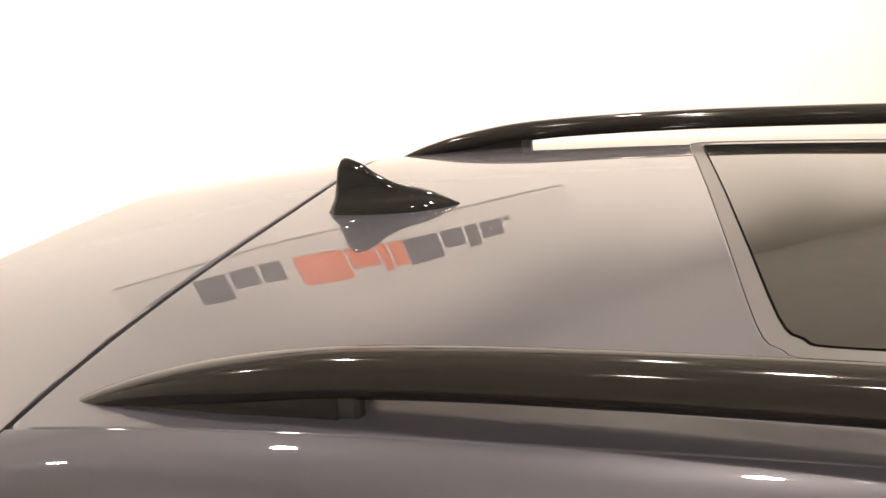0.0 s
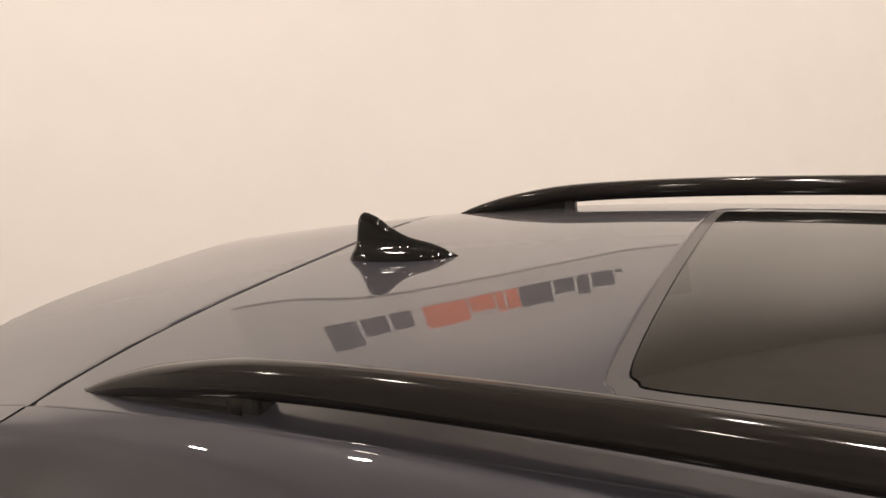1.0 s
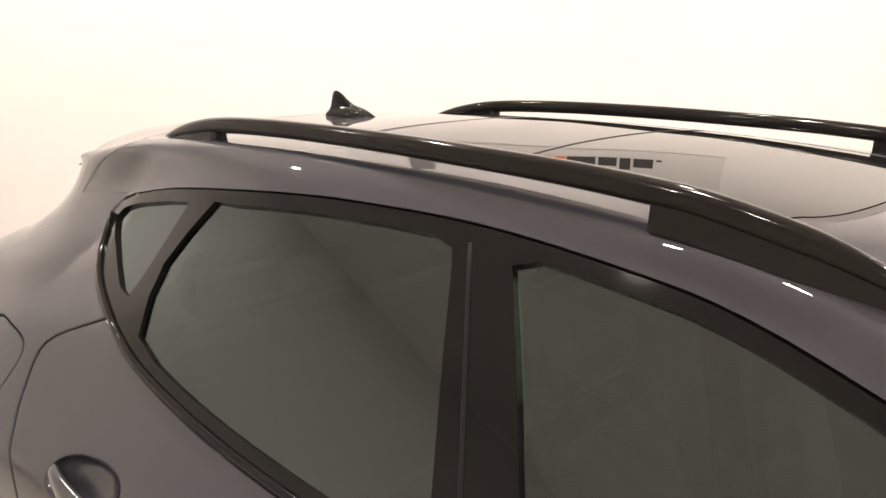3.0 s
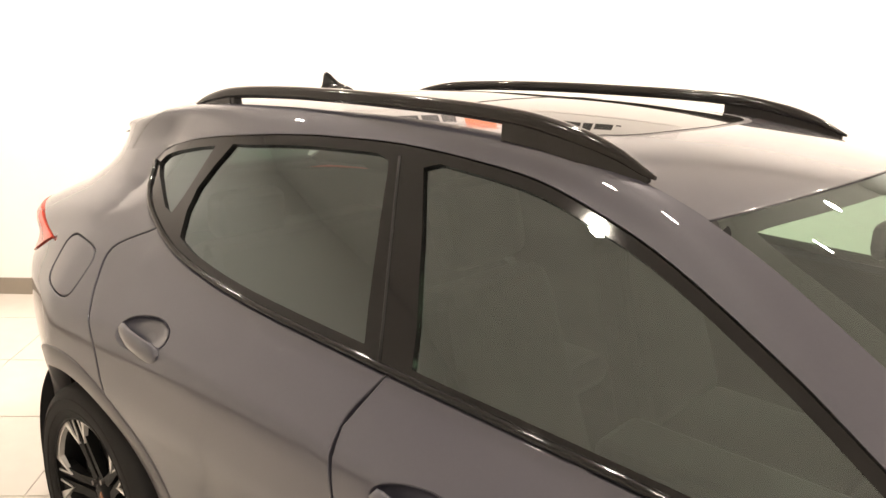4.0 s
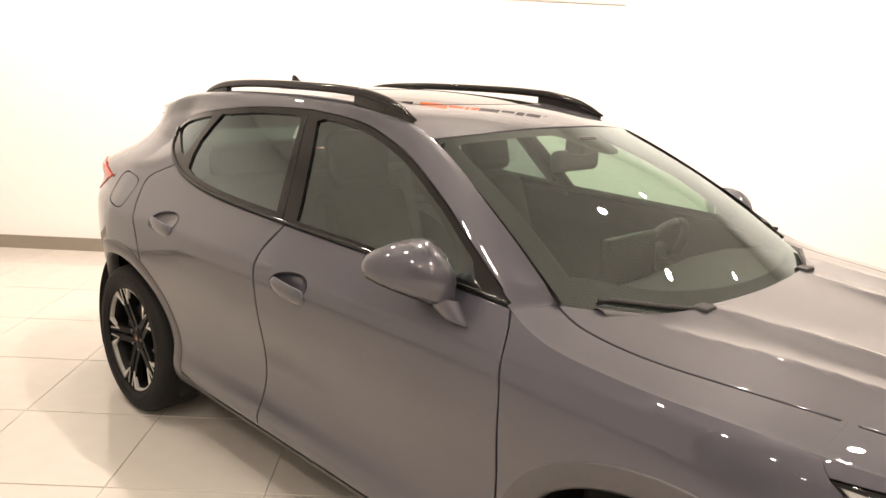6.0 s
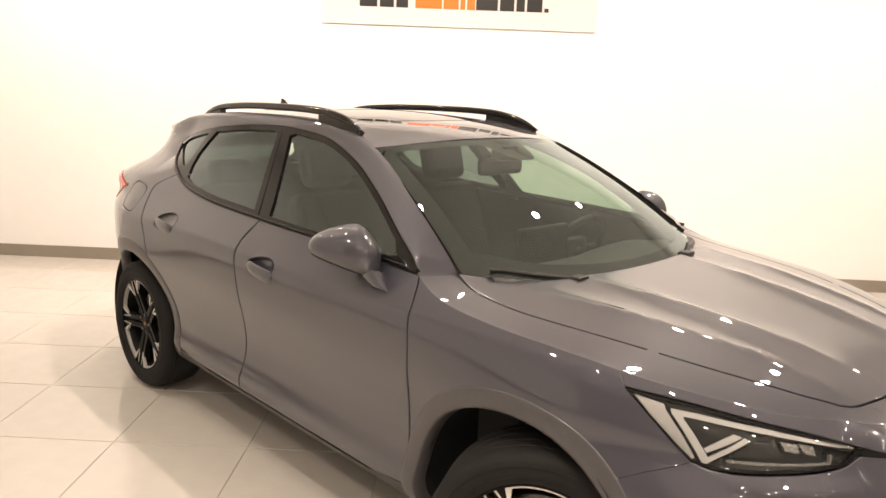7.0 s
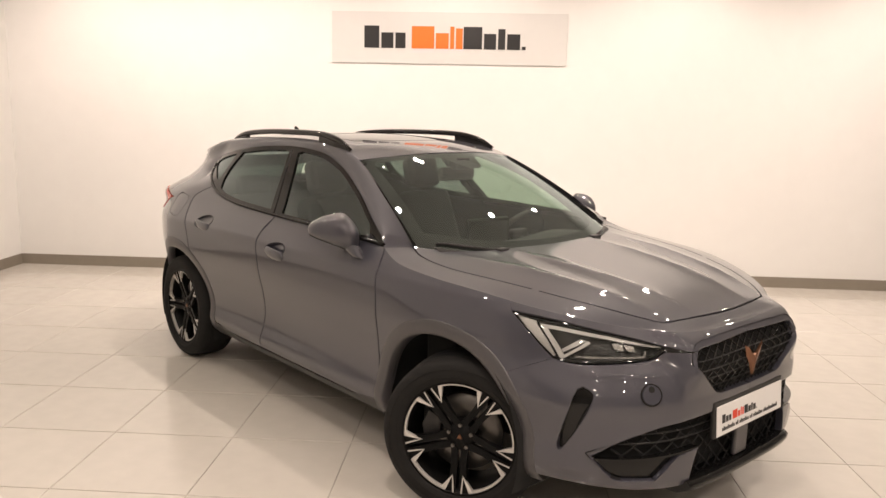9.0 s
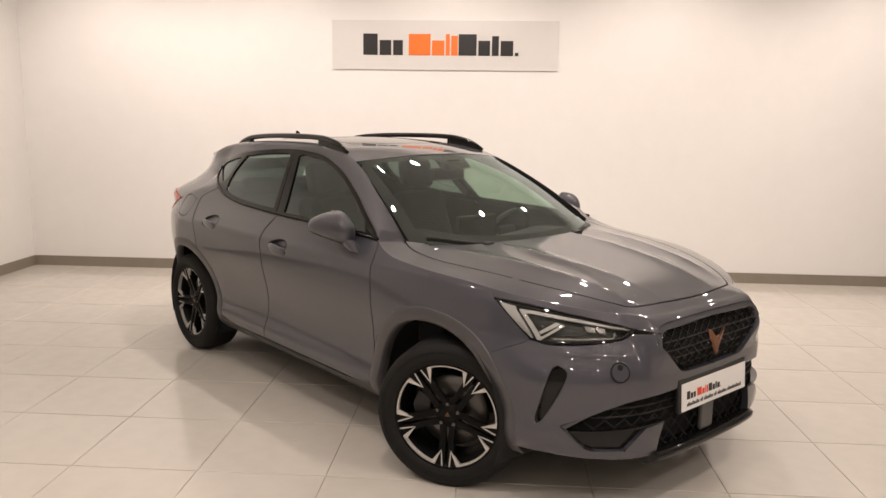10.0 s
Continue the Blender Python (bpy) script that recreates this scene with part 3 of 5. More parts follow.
    # tail lamp, bumper and tailgate
    lamp = tail_pts([(-1.646, 1.042), (-1.78, 0.991), (-1.95, 0.927), (-2.09, 0.905)]) + [(-2.45, 0.915), (U_REAR, 0.925), (U_REAR, 0.985), (-2.45, 0.995)] + tail_pts([(-2.10, 1.073), (-1.88, 1.069)])
    panel("tail_lamp", [lamp], shell, TAIL_RED, car, step=0.02, offset=0.004, depth=0.02, label="red wrap-around tail lamp", **tell)
    panel("tailgate", [tail_pts([(-2.113, 0.66)]) + [(U_REAR, 0.62), (U_REAR, 0.92), (-2.45, 0.91)] + tail_pts([(-2.093, 0.90)])], shell, PAINT, car, **tell)
    panel("tailgate_top", [tail_pts([(-2.055, 1.13), (-2.085, 1.080), (-2.105, 1.078)]) + [(-2.45, 1.0), (U_REAR, 0.99), (U_REAR, 1.10)]], shell, PAINT, car, **tell)
    loop = on_side(arc(REAR_X, WHEEL_Z, ARCH, 164, 196, 8)) + [(u, 0.22) for u in np.linspace(-1.95, U_REAR, 8)] + [(U_REAR, 0.615)] + tail_pts([(-2.113, 0.655)]) + on_side([(-1.95, 0.615), (-1.86, 0.515)])
    panel("rear_bumper", [loop], shell, TRIM_GREY, car, **tell)
    # sill
    loop = on_side(arc(ARCH_X, WHEEL_Z, ARCH, 181, 197, 4) + [(x, 0.2) for x in (0.6, 0.2, -0.2, -0.6)] + arc(REAR_X, WHEEL_Z, ARCH, -17, -1, 4) + [(x, SILL - 0.005) for x in (-0.6, -0.2, 0.2, 0.6)])
    panel("sill", [loop], shell, SATIN_BLACK, car, offset=0.001, label="satin black sill cladding", **tell)
    # roof side and windscreen pillar
    rows = [[roof_side(r, k / 10) for k in range(11)] for r in np.linspace(-1.462, 0.80, 68)]
    loft("roof_side", rows, PAINT, car, flip=True, **tell)
    rows = [[roof_side(r, k / 10) for k in range(11)] for r in np.linspace(-1.755, -1.468, 15)]
    loft("tailgate_side", rows, PAINT, car, flip=True, **tell)
    # window frame, panes
    outer = on_side([(x, DLO_LOW(x)) for x in np.linspace(0.785, -1.41, 40)] + [(-1.442, 1.270), (-1.442, 1.280), (-1.425, 1.300)] + [(x, DLO_TOP(x)) for x in np.linspace(-1.40, 0.785, 50)])
    frame_part = panel("window_frame", [outer] + [on_side(p) for p in (PANE_FRONT, PANE_REAR, PANE_QUARTER)], shell, GLOSS_BLACK, car, step=0.02, offset=0.002, depth=0.02, label="gloss black window surround", **tell)
    bead = bmesh.new()
    pts = [shell(u_at(z, x=x), z) for x, z in [(x, DLO_LOW(x) + 0.004) for x in np.linspace(0.785, -1.41, 44)] + [(-1.438, 1.275)]]
    tube(bead, [(x, -(y + 0.005) if side else y + 0.005, z) for x, y, z in pts], 0.0075, 8)
    part("window_bead", bead, GLOSS_BLACK, frame_part)
    for name, pane, glass in (("front_side_glass", PANE_FRONT, DOOR_GLASS), ("rear_side_glass", PANE_REAR, PRIVACY_GLASS), ("quarter_glass", PANE_QUARTER, QUARTER_GLASS)):
        g = panel(name, [on_side(pane)], shell, glass, car, offset=-0.006, depth=0.002, **tell)
        g.visible_shadow = False
    for x0, z0, x1, z1 in ((-0.452, 1.408, -0.262, 1.075),):
        slot = bmesh.new()
        a, b = shell(x0, z0), shell(x1, z1)
        pts = [shell(x0 + (x1 - x0) * t, z0 + (z1 - z0) * t) for t in np.linspace(0, 1, 9)]
        tube(slot, [(x, -(y + 0.0025) if side else y + 0.0025, z) for x, y, z in pts], 0.0035, 6)
        part("pillar_slot", slot, DARK_LINING, frame_part)


mesh_pair(side_panels)

# roof, sunroof, spoiler, screens
edge = [(x, -EDGE_Y(x)) for x in np.linspace(-1.462, 0.215, 26)]
front = [(header(abs(k)).x, 0.555 * k) for k in np.linspace(-1, 1, 15)]
back = [(-1.462 + 0.022 * (1 - k * k), EDGE_Y(-1.462) * k) for k in np.linspace(1, -1, 13)]
sun = line((-0.02, 0.0), (-0.03, -0.15), (-0.05, -0.28), (-0.085, -0.355), (-0.14, -0.38), (-0.5, -0.385), (-0.80, -0.388), (-0.90, -0.386), (-0.918, -0.375), (-0.93, -0.34), (-0.933, -0.15), (-0.933, 0), n=4)
sun = sun + [(x, -y) for x, y in sun[::-1]]
panel("roof", [edge + front + [(x, -y) for x, y in edge[::-1]] + back, sun], roof, PAINT, car, step=0.035)
seal = panel("sunroof_seal", [sun, [(-0.48 + (x + 0.48) * 0.966, y * 0.962) for x, y in sun]], roof, TRIM_GREY, car, step=0.012, depth=0.01, offset=-0.0015, label="grey rubber seal round the sunroof")
panel("sunroof_glass", [[(-0.48 + (x + 0.48) * 0.962, y * 0.958) for x, y in sun]], roof, SUNROOF_GLASS, car, step=0.035, offset=-0.0005, label="dark tinted panoramic sunroof glass")
panel("sunroof_seam", [[(-0.543 + 0.01 * (y / 0.36) ** 2, y) for y in np.linspace(-0.365, 0.365, 15)] + [(-0.546 + 0.01 * (y / 0.36) ** 2, y) for y in np.linspace(0.365, -0.365, 15)]], roof, SATIN_BLACK, seal, step=0.02, depth=0.004, offset=0.0006)
rear_edge = [(x, EDGE_Y(x)) for x in np.linspace(-1.47, -1.74, 8)]
panel("roof_spoiler", [[(x - 0.006, y) for x, y in back[::-1]] + rear_edge + [(-1.772, 0.42), (-1.785, 0.33), (-1.795, 0.2), (-1.80, 0.0), (-1.795, -0.2), (-1.785, -0.33), (-1.772, -0.42)] + [(x, -y) for x, y in rear_edge[::-1]]], roof, PAINT, car, step=0.035, depth=0.03)
rows = []
for k in np.linspace(-1, 1, 13):
    rows.append([(-1.76 - 0.31 * s - 0.02 * math.sin(math.pi * s), k * (0.36 + 0.10 * s), 1.305 - 0.205 * s) for s in np.linspace(0, 1, 6)])
loft("rear_glass", rows, PRIVACY_GLASS, car, flip=True)

wind = loft("windscreen", [[screen(k, s) for k in np.linspace(-1, 1, 29)] for s in np.linspace(0.0, 1.0, 17)], SCREEN_GLASS, car, label="clear green-tinted windscreen")
wind.visible_shadow = False


def behind(k, s, d=0.004):
    x, y, z = screen(k, s)
    return x - 0.5 * d, y, z - 0.86 * d


band = []
for k in np.linspace(-1, 1, 41):
    top = 0.10 + 0.10 * max(0.0, (abs(k) - 0.55) / 0.45) ** 2
    band.append([behind(k, top * j / 5) for j in range(6)])
loft("screen_band", band, DARK_LINING, wind, label="black printed band along the screen's foot")
band = []
for k in np.linspace(-1, 1, 41):
    deep = 0.05 + 0.17 * math.exp(-(k / 0.17) ** 4)
    band.append([behind(k, 1 - deep * j / 5) for j in range(6)])
loft("screen_shade", band, DARK_LINING, wind, label="black printed band along the screen's head", flip=True)
for s in (-1, 1):
    rows = []
    for q in np.linspace(0, 1, 25):
        a, b = Vector(screen_plane(s, q)), Vector(screen(s * 0.978, q))
        rows.append([tuple(a.lerp(b, t)) for t in (0.0, 0.5, 1.02)])
    loft("pillar_reveal", rows, DARK_LINING, car, flip=s > 0, label="black trim beside the windscreen")
    loft("screen_edge", [[behind(s * (1 - 0.105 * j / 3), q) for j in range(4)] for q in np.linspace(0, 1, 15)], DARK_LINING, wind, flip=s > 0)

# hood, wing tops, nose strip
hood_side = line((0.845, -0.695), (0.95, -0.727), (1.12, -0.733), (1.30, -0.702), (1.50, -0.647), (1.70, -0.572), (1.87, -0.48), (1.965, -0.405), n=6)
hood_front = line((1.965, -0.405), (1.995, -0.355), (2.022, -0.2), (2.032, 0), (2.022, 0.2), (1.995, 0.355), (1.965, 0.405), n=4)
hood_back = line((0.845, 0.695), (0.93, 0.61), (1.01, 0.52), (1.065, 0.34), (1.09, 0), (1.065, -0.34), (1.01, -0.52), (0.93, -0.61), (0.845, -0.695), n=4)
panel("hood", [hood_side + hood_front[1:] + [(x, -y) for x, y in hood_side[::-1]][1:] + hood_back[1:-1]], hood, PAINT, car, step=0.022)
lamp_x = shell(1.632, RIDGE_Z(1.632))[0]
for s in (-1, 1):
    rim = [(x, s * RIDGE_W(x)) for x in np.linspace(0.80, lamp_x, 34)]
    inner = [(x, s * -(y - 0.008)) for x, y in hood_side if x < lamp_x]
    inner.append((lamp_x, s * (0.6)))
    panel("wing_top", [inner + rim[::-1]], hood, PAINT, car, step=0.025, roll=0.0)
    rows = []
    for k in np.linspace(0, 1, 13):
        p0, p1 = (Vector(roof_side(q, k)) for q in (0.77, 0.80))
        q = Vector((rim[0][0], abs(rim[0][1]), 0)).lerp(Vector((0.847, 0.6945, 0)), k)
        w0, w1 = (Vector(hood(q.x + d, q.y)) for d in (0.0, 0.03))
        t0, t1 = (p1 - p0) * 2.2, (w1 - w0) * 2.2
        rows.append([tuple(p1 * (2 * a ** 3 - 3 * a * a + 1) + t0 * (a ** 3 - 2 * a * a + a) + w0 * (3 * a * a - 2 * a ** 3) + t1 * (a ** 3 - a * a)) for a in np.linspace(0, 1, 11)])
    loft("wing_corner", rows, PAINT, car, mirror=s < 0, flip=False)
nose_rim = [shell(u, RIDGE_Z(u))[:2] for u in np.linspace(1.632, U_FRONT - 0.01, 40)]
inner = [(x, y - 0.008) for x, y in hood_side if x >= lamp_x] + [(x + 0.007, y) for x, y in hood_front[1:-1]] + [(x, -(y - 0.008)) for x, y in hood_side[::-1] if x >= lamp_x]
strip = [(lamp_x + 0.0003, -0.6)] + inner + [(lamp_x + 0.0003, 0.6)] + nose_rim + [(x, -y) for x, y in nose_rim[::-1]]
panel("nose_strip", [strip], hood, PAINT, car, step=0.011, roll=0.0)

# cowl under the screen's foot
rows = []
for k in np.linspace(-0.9, 0.9, 31):
    p = cowl(abs(k))
    y = math.copysign(p.y, k)
    rows.append([(p.x - 0.015, y, p.z + 0.002), (p.x + 0.02, y, p.z - 0.004), (p.x + 0.05, y, p.z - 0.03), (p.x + 0.02, y, p.z - 0.09)])
loft("cowl_panel", rows, SATIN_BLACK, car, flip=True)


def wiper(name, foot, bend, tip_k, tip_s, label):
    arm = bmesh.new()
    up = Vector((0.5, 0, 0.86)) * 0.013
    a, b, c = (Vector(screen(*q)) + up for q in (foot, bend, (tip_k, tip_s)))
    tube(arm, [a, a.lerp(b, 0.5) + up * 0.3, b], [0.009, 0.008, 0.006], 8, 0.7)
    w = part(name, arm, SATIN_BLACK, car, label)
    blade = bmesh.new()
    tube(blade, [Vector(screen(bend[0] + (tip_k - bend[0]) * t, bend[1] + (tip_s - bend[1]) * t)) + up * 0.55 for t in np.linspace(-0.55, 1, 14)], 0.005, 6, 1.5)
    part("wiper_blade", blade, SATIN_BLACK, w)
    knob = bmesh.new()
    box(knob, Vector(b) - Vector((0.022, 0.03, 0.009)), Vector(b) + Vector((0.022, 0.03, 0.009)), 0.006)
    part("wiper_joint", knob, SATIN_BLACK, w)


wiper("wiper", (-0.02, 0.0), (-0.50, 0.012), -0.88, 0.035, "black flat windscreen wiper")
wiper("wiper", (0.80, 0.005), (0.50, 0.015), 0.02, 0.012, "black flat windscreen wiper")


# front face
def face_panels(side):
    tell = dict(mirror=side)
    grille = [(u_at(z, y=y) if y > 0 else U_FRONT, z) for y, z in GRILLE]
    rim_u = [(u, RIDGE_Z(u)) for u in np.linspace(U_FRONT, 2.28, 16)]
    lamp_low = line(*LAMP_LOW, n=4)
    loop = ([(U_FRONT, 0.805)] + rim_u + [(2.262, 0.80)] + [(u, z - 0.004 + 0.003 * ease((1.83 - u) / 0.09)) for u, z in lamp_low] + on_side([(1.6655, 0.6985)]) + on_side(arc(ARCH_X, WHEEL_Z, ARCH, 44.85, -7, 14))
            + [(u, 0.285 - 0.02 * (u - 1.72) / 0.6) for u in np.linspace(1.76, 2.30, 8)] + [(2.335, 0.268)] + line(*INTAKE_LOW[2:], n=4)[1:] + line(*INTAKE_TOP, n=4) + [(U_FRONT, 0.592)] + grille[::-1][:-1])
    bumper = panel("front_bumper", [loop, VENT], shell, PAINT, car, step=0.022, depth=0.03, plain=on_ridge, **tell)
    panel("bumper_vent", [VENT], shell, GLOSS_BLACK, bumper, step=0.03, offset=-0.035, depth=0.0, label="gloss black upright vent", **tell)
    # brow above the lamp
    brow = [(u, z + 0.003) for u, z in line(*LAMP_TOP, n=5)] + [(2.275, 0.80)] + [(u, RIDGE_Z(u)) for u in np.linspace(2.28, 1.632, 20)]
    panel("lamp_brow", [brow], shell, PAINT, car, step=0.02, depth=0.02, plain=on_ridge, **tell)
    wedge = line((2.25, 0.800), (2.30, 0.795), (2.352, 0.7885), n=3) + line((2.352, 0.7865), (2.295, 0.785), (2.235, 0.780), n=3)
    panel("lamp_wedge", [wedge], shell, GLOSS_BLACK, car, step=0.02, offset=0.0015, depth=0.004, label="gloss black wedge between lamp and grille", **tell)
    # head lamp
    lens = panel("head_lamp", [LAMP], shell, LENS_CLEAR, car, step=0.02, offset=-0.001, depth=0.002, label="triangular headlamp with white daylight bars", **tell)
    lens.visible_shadow = False
    panel("lamp_housing", [LAMP], shell, LAMP_BEZEL, lens, step=0.025, offset=-0.05, depth=-0.047, **tell)
    inner = [(1.93 + (u - 1.93) * 0.965, 0.812 + (z - 0.812) * 0.90) for u, z in LAMP]
    panel("lamp_rim", [LAMP, inner], shell, GLOSS_BLACK, lens, step=0.015, offset=0.0006, depth=0.004, label="gloss black lamp rim", **tell)
    strip = [(1.650, 0.884), (1.722, 0.871), (1.719, 0.856), (1.749, 0.752), (1.732, 0.748), (1.705, 0.79), (1.668, 0.845)]
    panel("lamp_side", [strip], shell, LAMP_SILVER, lens, step=0.015, offset=-0.006, depth=0.012, label="silver reflector strip", **tell)
    up = [(1.734, 0.863), (1.805, 0.859), (2.0, 0.838), (2.235, 0.801), (2.230, 0.795), (1.992, 0.826), (1.80, 0.846), (1.760, 0.848)]
    panel("daylight_bar", [up + [(1.758, 0.842), (1.784, 0.757), (1.905, 0.816), (1.915, 0.809), (1.775, 0.744), (1.764, 0.742), (1.731, 0.852)]], shell, LAMP_WHITE, lens, step=0.015, offset=-0.010, depth=0.012, **tell)
    panel("daylight_bar", [[(1.780, 0.777), (1.784, 0.767), (1.90, 0.816), (1.88, 0.822)]], shell, LAMP_WHITE, lens, step=0.015, offset=-0.016, depth=0.012, **tell)
    for k, (u0, u1) in enumerate(((2.012, 2.060), (2.066, 2.112))):
        box_edge = [(u0 + 0.004 * k, 0.791 - 0.003 * k), (u1 - 0.006, 0.786 - 0.004 * k), (u1, 0.809 - 0.004 * k), (u0, 0.813 - 0.003 * k)]
        panel("lamp_projector", [box_edge], shell, LAMP_GREY, lens, step=0.012, offset=-0.020, depth=0.015, **tell)
    panel("lamp_sill", [[(1.831, 0.753), (2.139, 0.763), (2.160, 0.783), (2.152, 0.786), (2.137, 0.769), (1.828, 0.759)]], shell, LAMP_GREY, lens, step=0.015, offset=-0.012, depth=0.01, **tell)
    panel("lamp_baffle", [[(1.925, 0.805), (2.0, 0.815), (2.0, 0.775), (1.85, 0.766)]], shell, LAMP_BEZEL, lens, step=0.015, offset=-0.030, depth=0.01, **tell)
    # arch trims
    for wx in (ARCH_X, REAR_X):
        rows = []
        for a in np.linspace(-13, 193, 56):
            c, s = math.cos(radians(a)), math.sin(radians(a))
            def spot(r, out):
                z = WHEEL_Z + r * s
                x = wx + r * c
                y = shell(u_at(z, x=x), z)[1]
                return x, y + out, z
            lip = spot(0.402, 0.0)
            rows.append([spot(0.469, -0.004), spot(0.4675, 0.002), spot(0.464, 0.0035), spot(0.412, 0.005), spot(0.404, 0.001), (lip[0], lip[1] - 0.05, lip[2])])
        loft("arch_trim", rows, TRIM_GREY, car, mirror=side, flip=True, label="satin grey wheel-arch trim")
        rows = []
        for a in np.linspace(-20, 200, 40):
            c, s = math.cos(radians(a)), math.sin(radians(a))
            rows.append([(wx + 0.425 * c, y, max(0.14, WHEEL_Z + 0.425 * s)) for y in (0.86, 0.7, 0.5)] + [(wx + 0.1 * c, 0.5, max(0.14, WHEEL_Z + 0.1 * s))])
        loft("arch_liner", rows, DARK_LINING, car, mirror=side, flip=False)
    # lower intake: fin and side pod
    pod = [(1.90, 0.345), (1.86, 0.392), (2.0, 0.398), (2.18, 0.402), (2.245, 0.392), (2.15, 0.312), (1.95, 0.318)]
    panel("intake_pocket", [pod], shell, GLOSS_BLACK, car, step=0.03, offset=-0.02, depth=0.0, **tell)
    panel("intake_fin", [[(2.255, 0.395), (2.40, 0.408), (2.335, 0.268), (2.12, 0.308)]], shell, PAINT, car, step=0.02, offset=0.004, depth=0.03, label="grey fin beside the lower intake", **tell)
    ledge = line((1.852, 0.397), (2.0, 0.402), (2.2, 0.407), (2.40, 0.412), n=3) + line((2.40, 0.404), (2.2, 0.399), (2.0, 0.394), (1.856, 0.389), n=3)
    panel("intake_ledge", [ledge], shell, GLOSS_BLACK, car, step=0.02, offset=0.0, depth=0.03, **tell)


mesh_pair(face_panels)


def nose_at(y, z, back=0.0):
    x = shell(u_at(z, y=abs(y)) if abs(y) > 0.004 else U_FRONT, z)[0]
    return x - back, y, z


# grille: dark backing, slanted mesh, badge
full = [(y, z) for y, z in GRILLE] + [(-y, z) for y, z in GRILLE[::-1][1:-1]]
grille = panel("grille", [full], lambda y, z: nose_at(y, z, 0.05), DARK_LINING, car, step=0.05, depth=-0.045, label="black hexagonal mesh grille")


def lattice(parent, inside_loop, lean, pitch, thick, back, mat, span):
    """Bars that cross inside an outline, each a slim strip with depth."""
    lo, hi = min(z for _, z in inside_loop), max(z for _, z in inside_loop)
    for way in lean:
        c = -span
        while c < span:
            runs, run = [], []
            for z in np.linspace(lo, hi, 26):
                y = c + way * (z - lo)
                if inside(y, z, [inside_loop]):
                    run.append(nose_at(y, z, back))
                elif run:
                    runs.append(run)
                    run = []
            if run:
                runs.append(run)
            for r in runs:
                if len(r) > 1:
                    bm = bmesh.new()
                    tube(bm, [r[0], r[len(r) // 2], r[-1]], thick, 4)
                    part("grille_bar", bm, mat, parent)
            c += pitch


lattice(grille, full, (1.35, -1.35), 0.056, 0.0035, 0.018, GLOSS_BLACK, 0.7)
for z in (0.635, 0.672, 0.709, 0.746):
    ys = [y for y in np.linspace(-0.36, 0.36, 73) if inside(y, z, [full])]
    bm = bmesh.new()
    tube(bm, [nose_at(y, z, 0.02) for y in np.linspace(ys[0], ys[-1], 15)], 0.003, 4)
    part("grille_bar", bm, SATIN_BLACK, grille)

BADGE_X = nose_at(0, 0.697)[0] - 0.012
badge = bmesh.new()
outline = [(0.0, 0.020), (0.018, 0.024), (0.060, 0.064), (0.043, 0.018), (0.024, -0.008), (0.010, -0.040), (0.0, -0.066)]
outline = outline + [(-y, z) for y, z in outline[::-1][1:-1]]
rows = []
ring = [badge.verts.new((BADGE_X, y * 1.12, 0.697 + z * 1.02)) for y, z in outline]
rim2 = [badge.verts.new((BADGE_X + 0.010, y * 0.9, 0.697 + z * 0.93)) for y, z in outline]
for i in range(len(outline)):
    j = (i + 1) % len(outline)
    badge.faces.new((ring[i], ring[j], rim2[j], rim2[i]))
mid = badge.verts.new((BADGE_X + 0.017, 0, 0.700))
for i in range(len(outline)):
    badge.faces.new((rim2[i], rim2[(i + 1) % len(outline)], mid))
bmesh.ops.recalc_face_normals(badge, faces=badge.faces)
part("grille_badge", badge, COPPER, grille, "faceted copper badge")

# lower intake
low_loop = [(y, z) for y, z in ((0.0, 0.537), (0.25, 0.534), (0.36, 0.53), (0.465, 0.52), (0.60, 0.48), (0.70, 0.41), (0.66, 0.34), (0.55, 0.30), (0.38, 0.27), (0.0, 0.265))]
low_full = low_loop + [(-y, z) for y, z in low_loop[::-1][1:-1]]
intake = panel("lower_intake", [low_full], lambda y, z: nose_at(y, z, 0.07), DARK_LINING, car, step=0.05, depth=-0.05, label="black honeycomb lower intake")
lattice(intake, low_full, (1.1, -1.1), 0.075, 0.0042, 0.035, DARK_LINING, 1.0)
for z in (0.45, 0.485):
    ys = [y for y in np.linspace(-0.72, 0.72, 121) if inside(y, z, [low_full])]
    bm = bmesh.new()
    tube(bm, [nose_at(y, z, 0.03) for y in np.linspace(ys[0], ys[-1], 25)], 0.0035, 4)
    part("grille_bar", bm, SATIN_BLACK, intake)
bm = bmesh.new()
box(bm, (2.125, -0.05, 0.29), (2.145, 0.05, 0.45), 0.008)
part("radar_plate", bm, TRIM_GREY, intake, "grey sensor cover")

rows = []
for y in np.linspace(-0.40, 0.40, 33):
    x = nose_at(y, 0.26)[0]
    rows.append([(x - 0.10, y, 0.272), (x + 0.012, y, 0.286), (x + 0.030, y, 0.272), (x + 0.028, y, 0.252), (x - 0.02, y, 0.225), (x - 0.12, y, 0.222)])
loft("front_splitter", rows, GLOSS_BLACK, car, closed=True, caps=True, label="gloss black front splitter blade")
CAP_Y = -0.554
bm = bmesh.new()
x, _, z = nose_at(CAP_Y, 0.641)
a, b = Vector(nose_at(CAP_Y - 0.01, 0.641)), Vector(nose_at(CAP_Y + 0.01, 0.641))
up = Vector(nose_at(CAP_Y, 0.651)) - Vector(nose_at(CAP_Y, 0.631))
out = (b - a).cross(up).normalized()
m = Matrix.Translation(Vector((x, CAP_Y, z)) + out * 0.003) @ out.to_track_quat("Z", "Y").to_matrix().to_4x4()
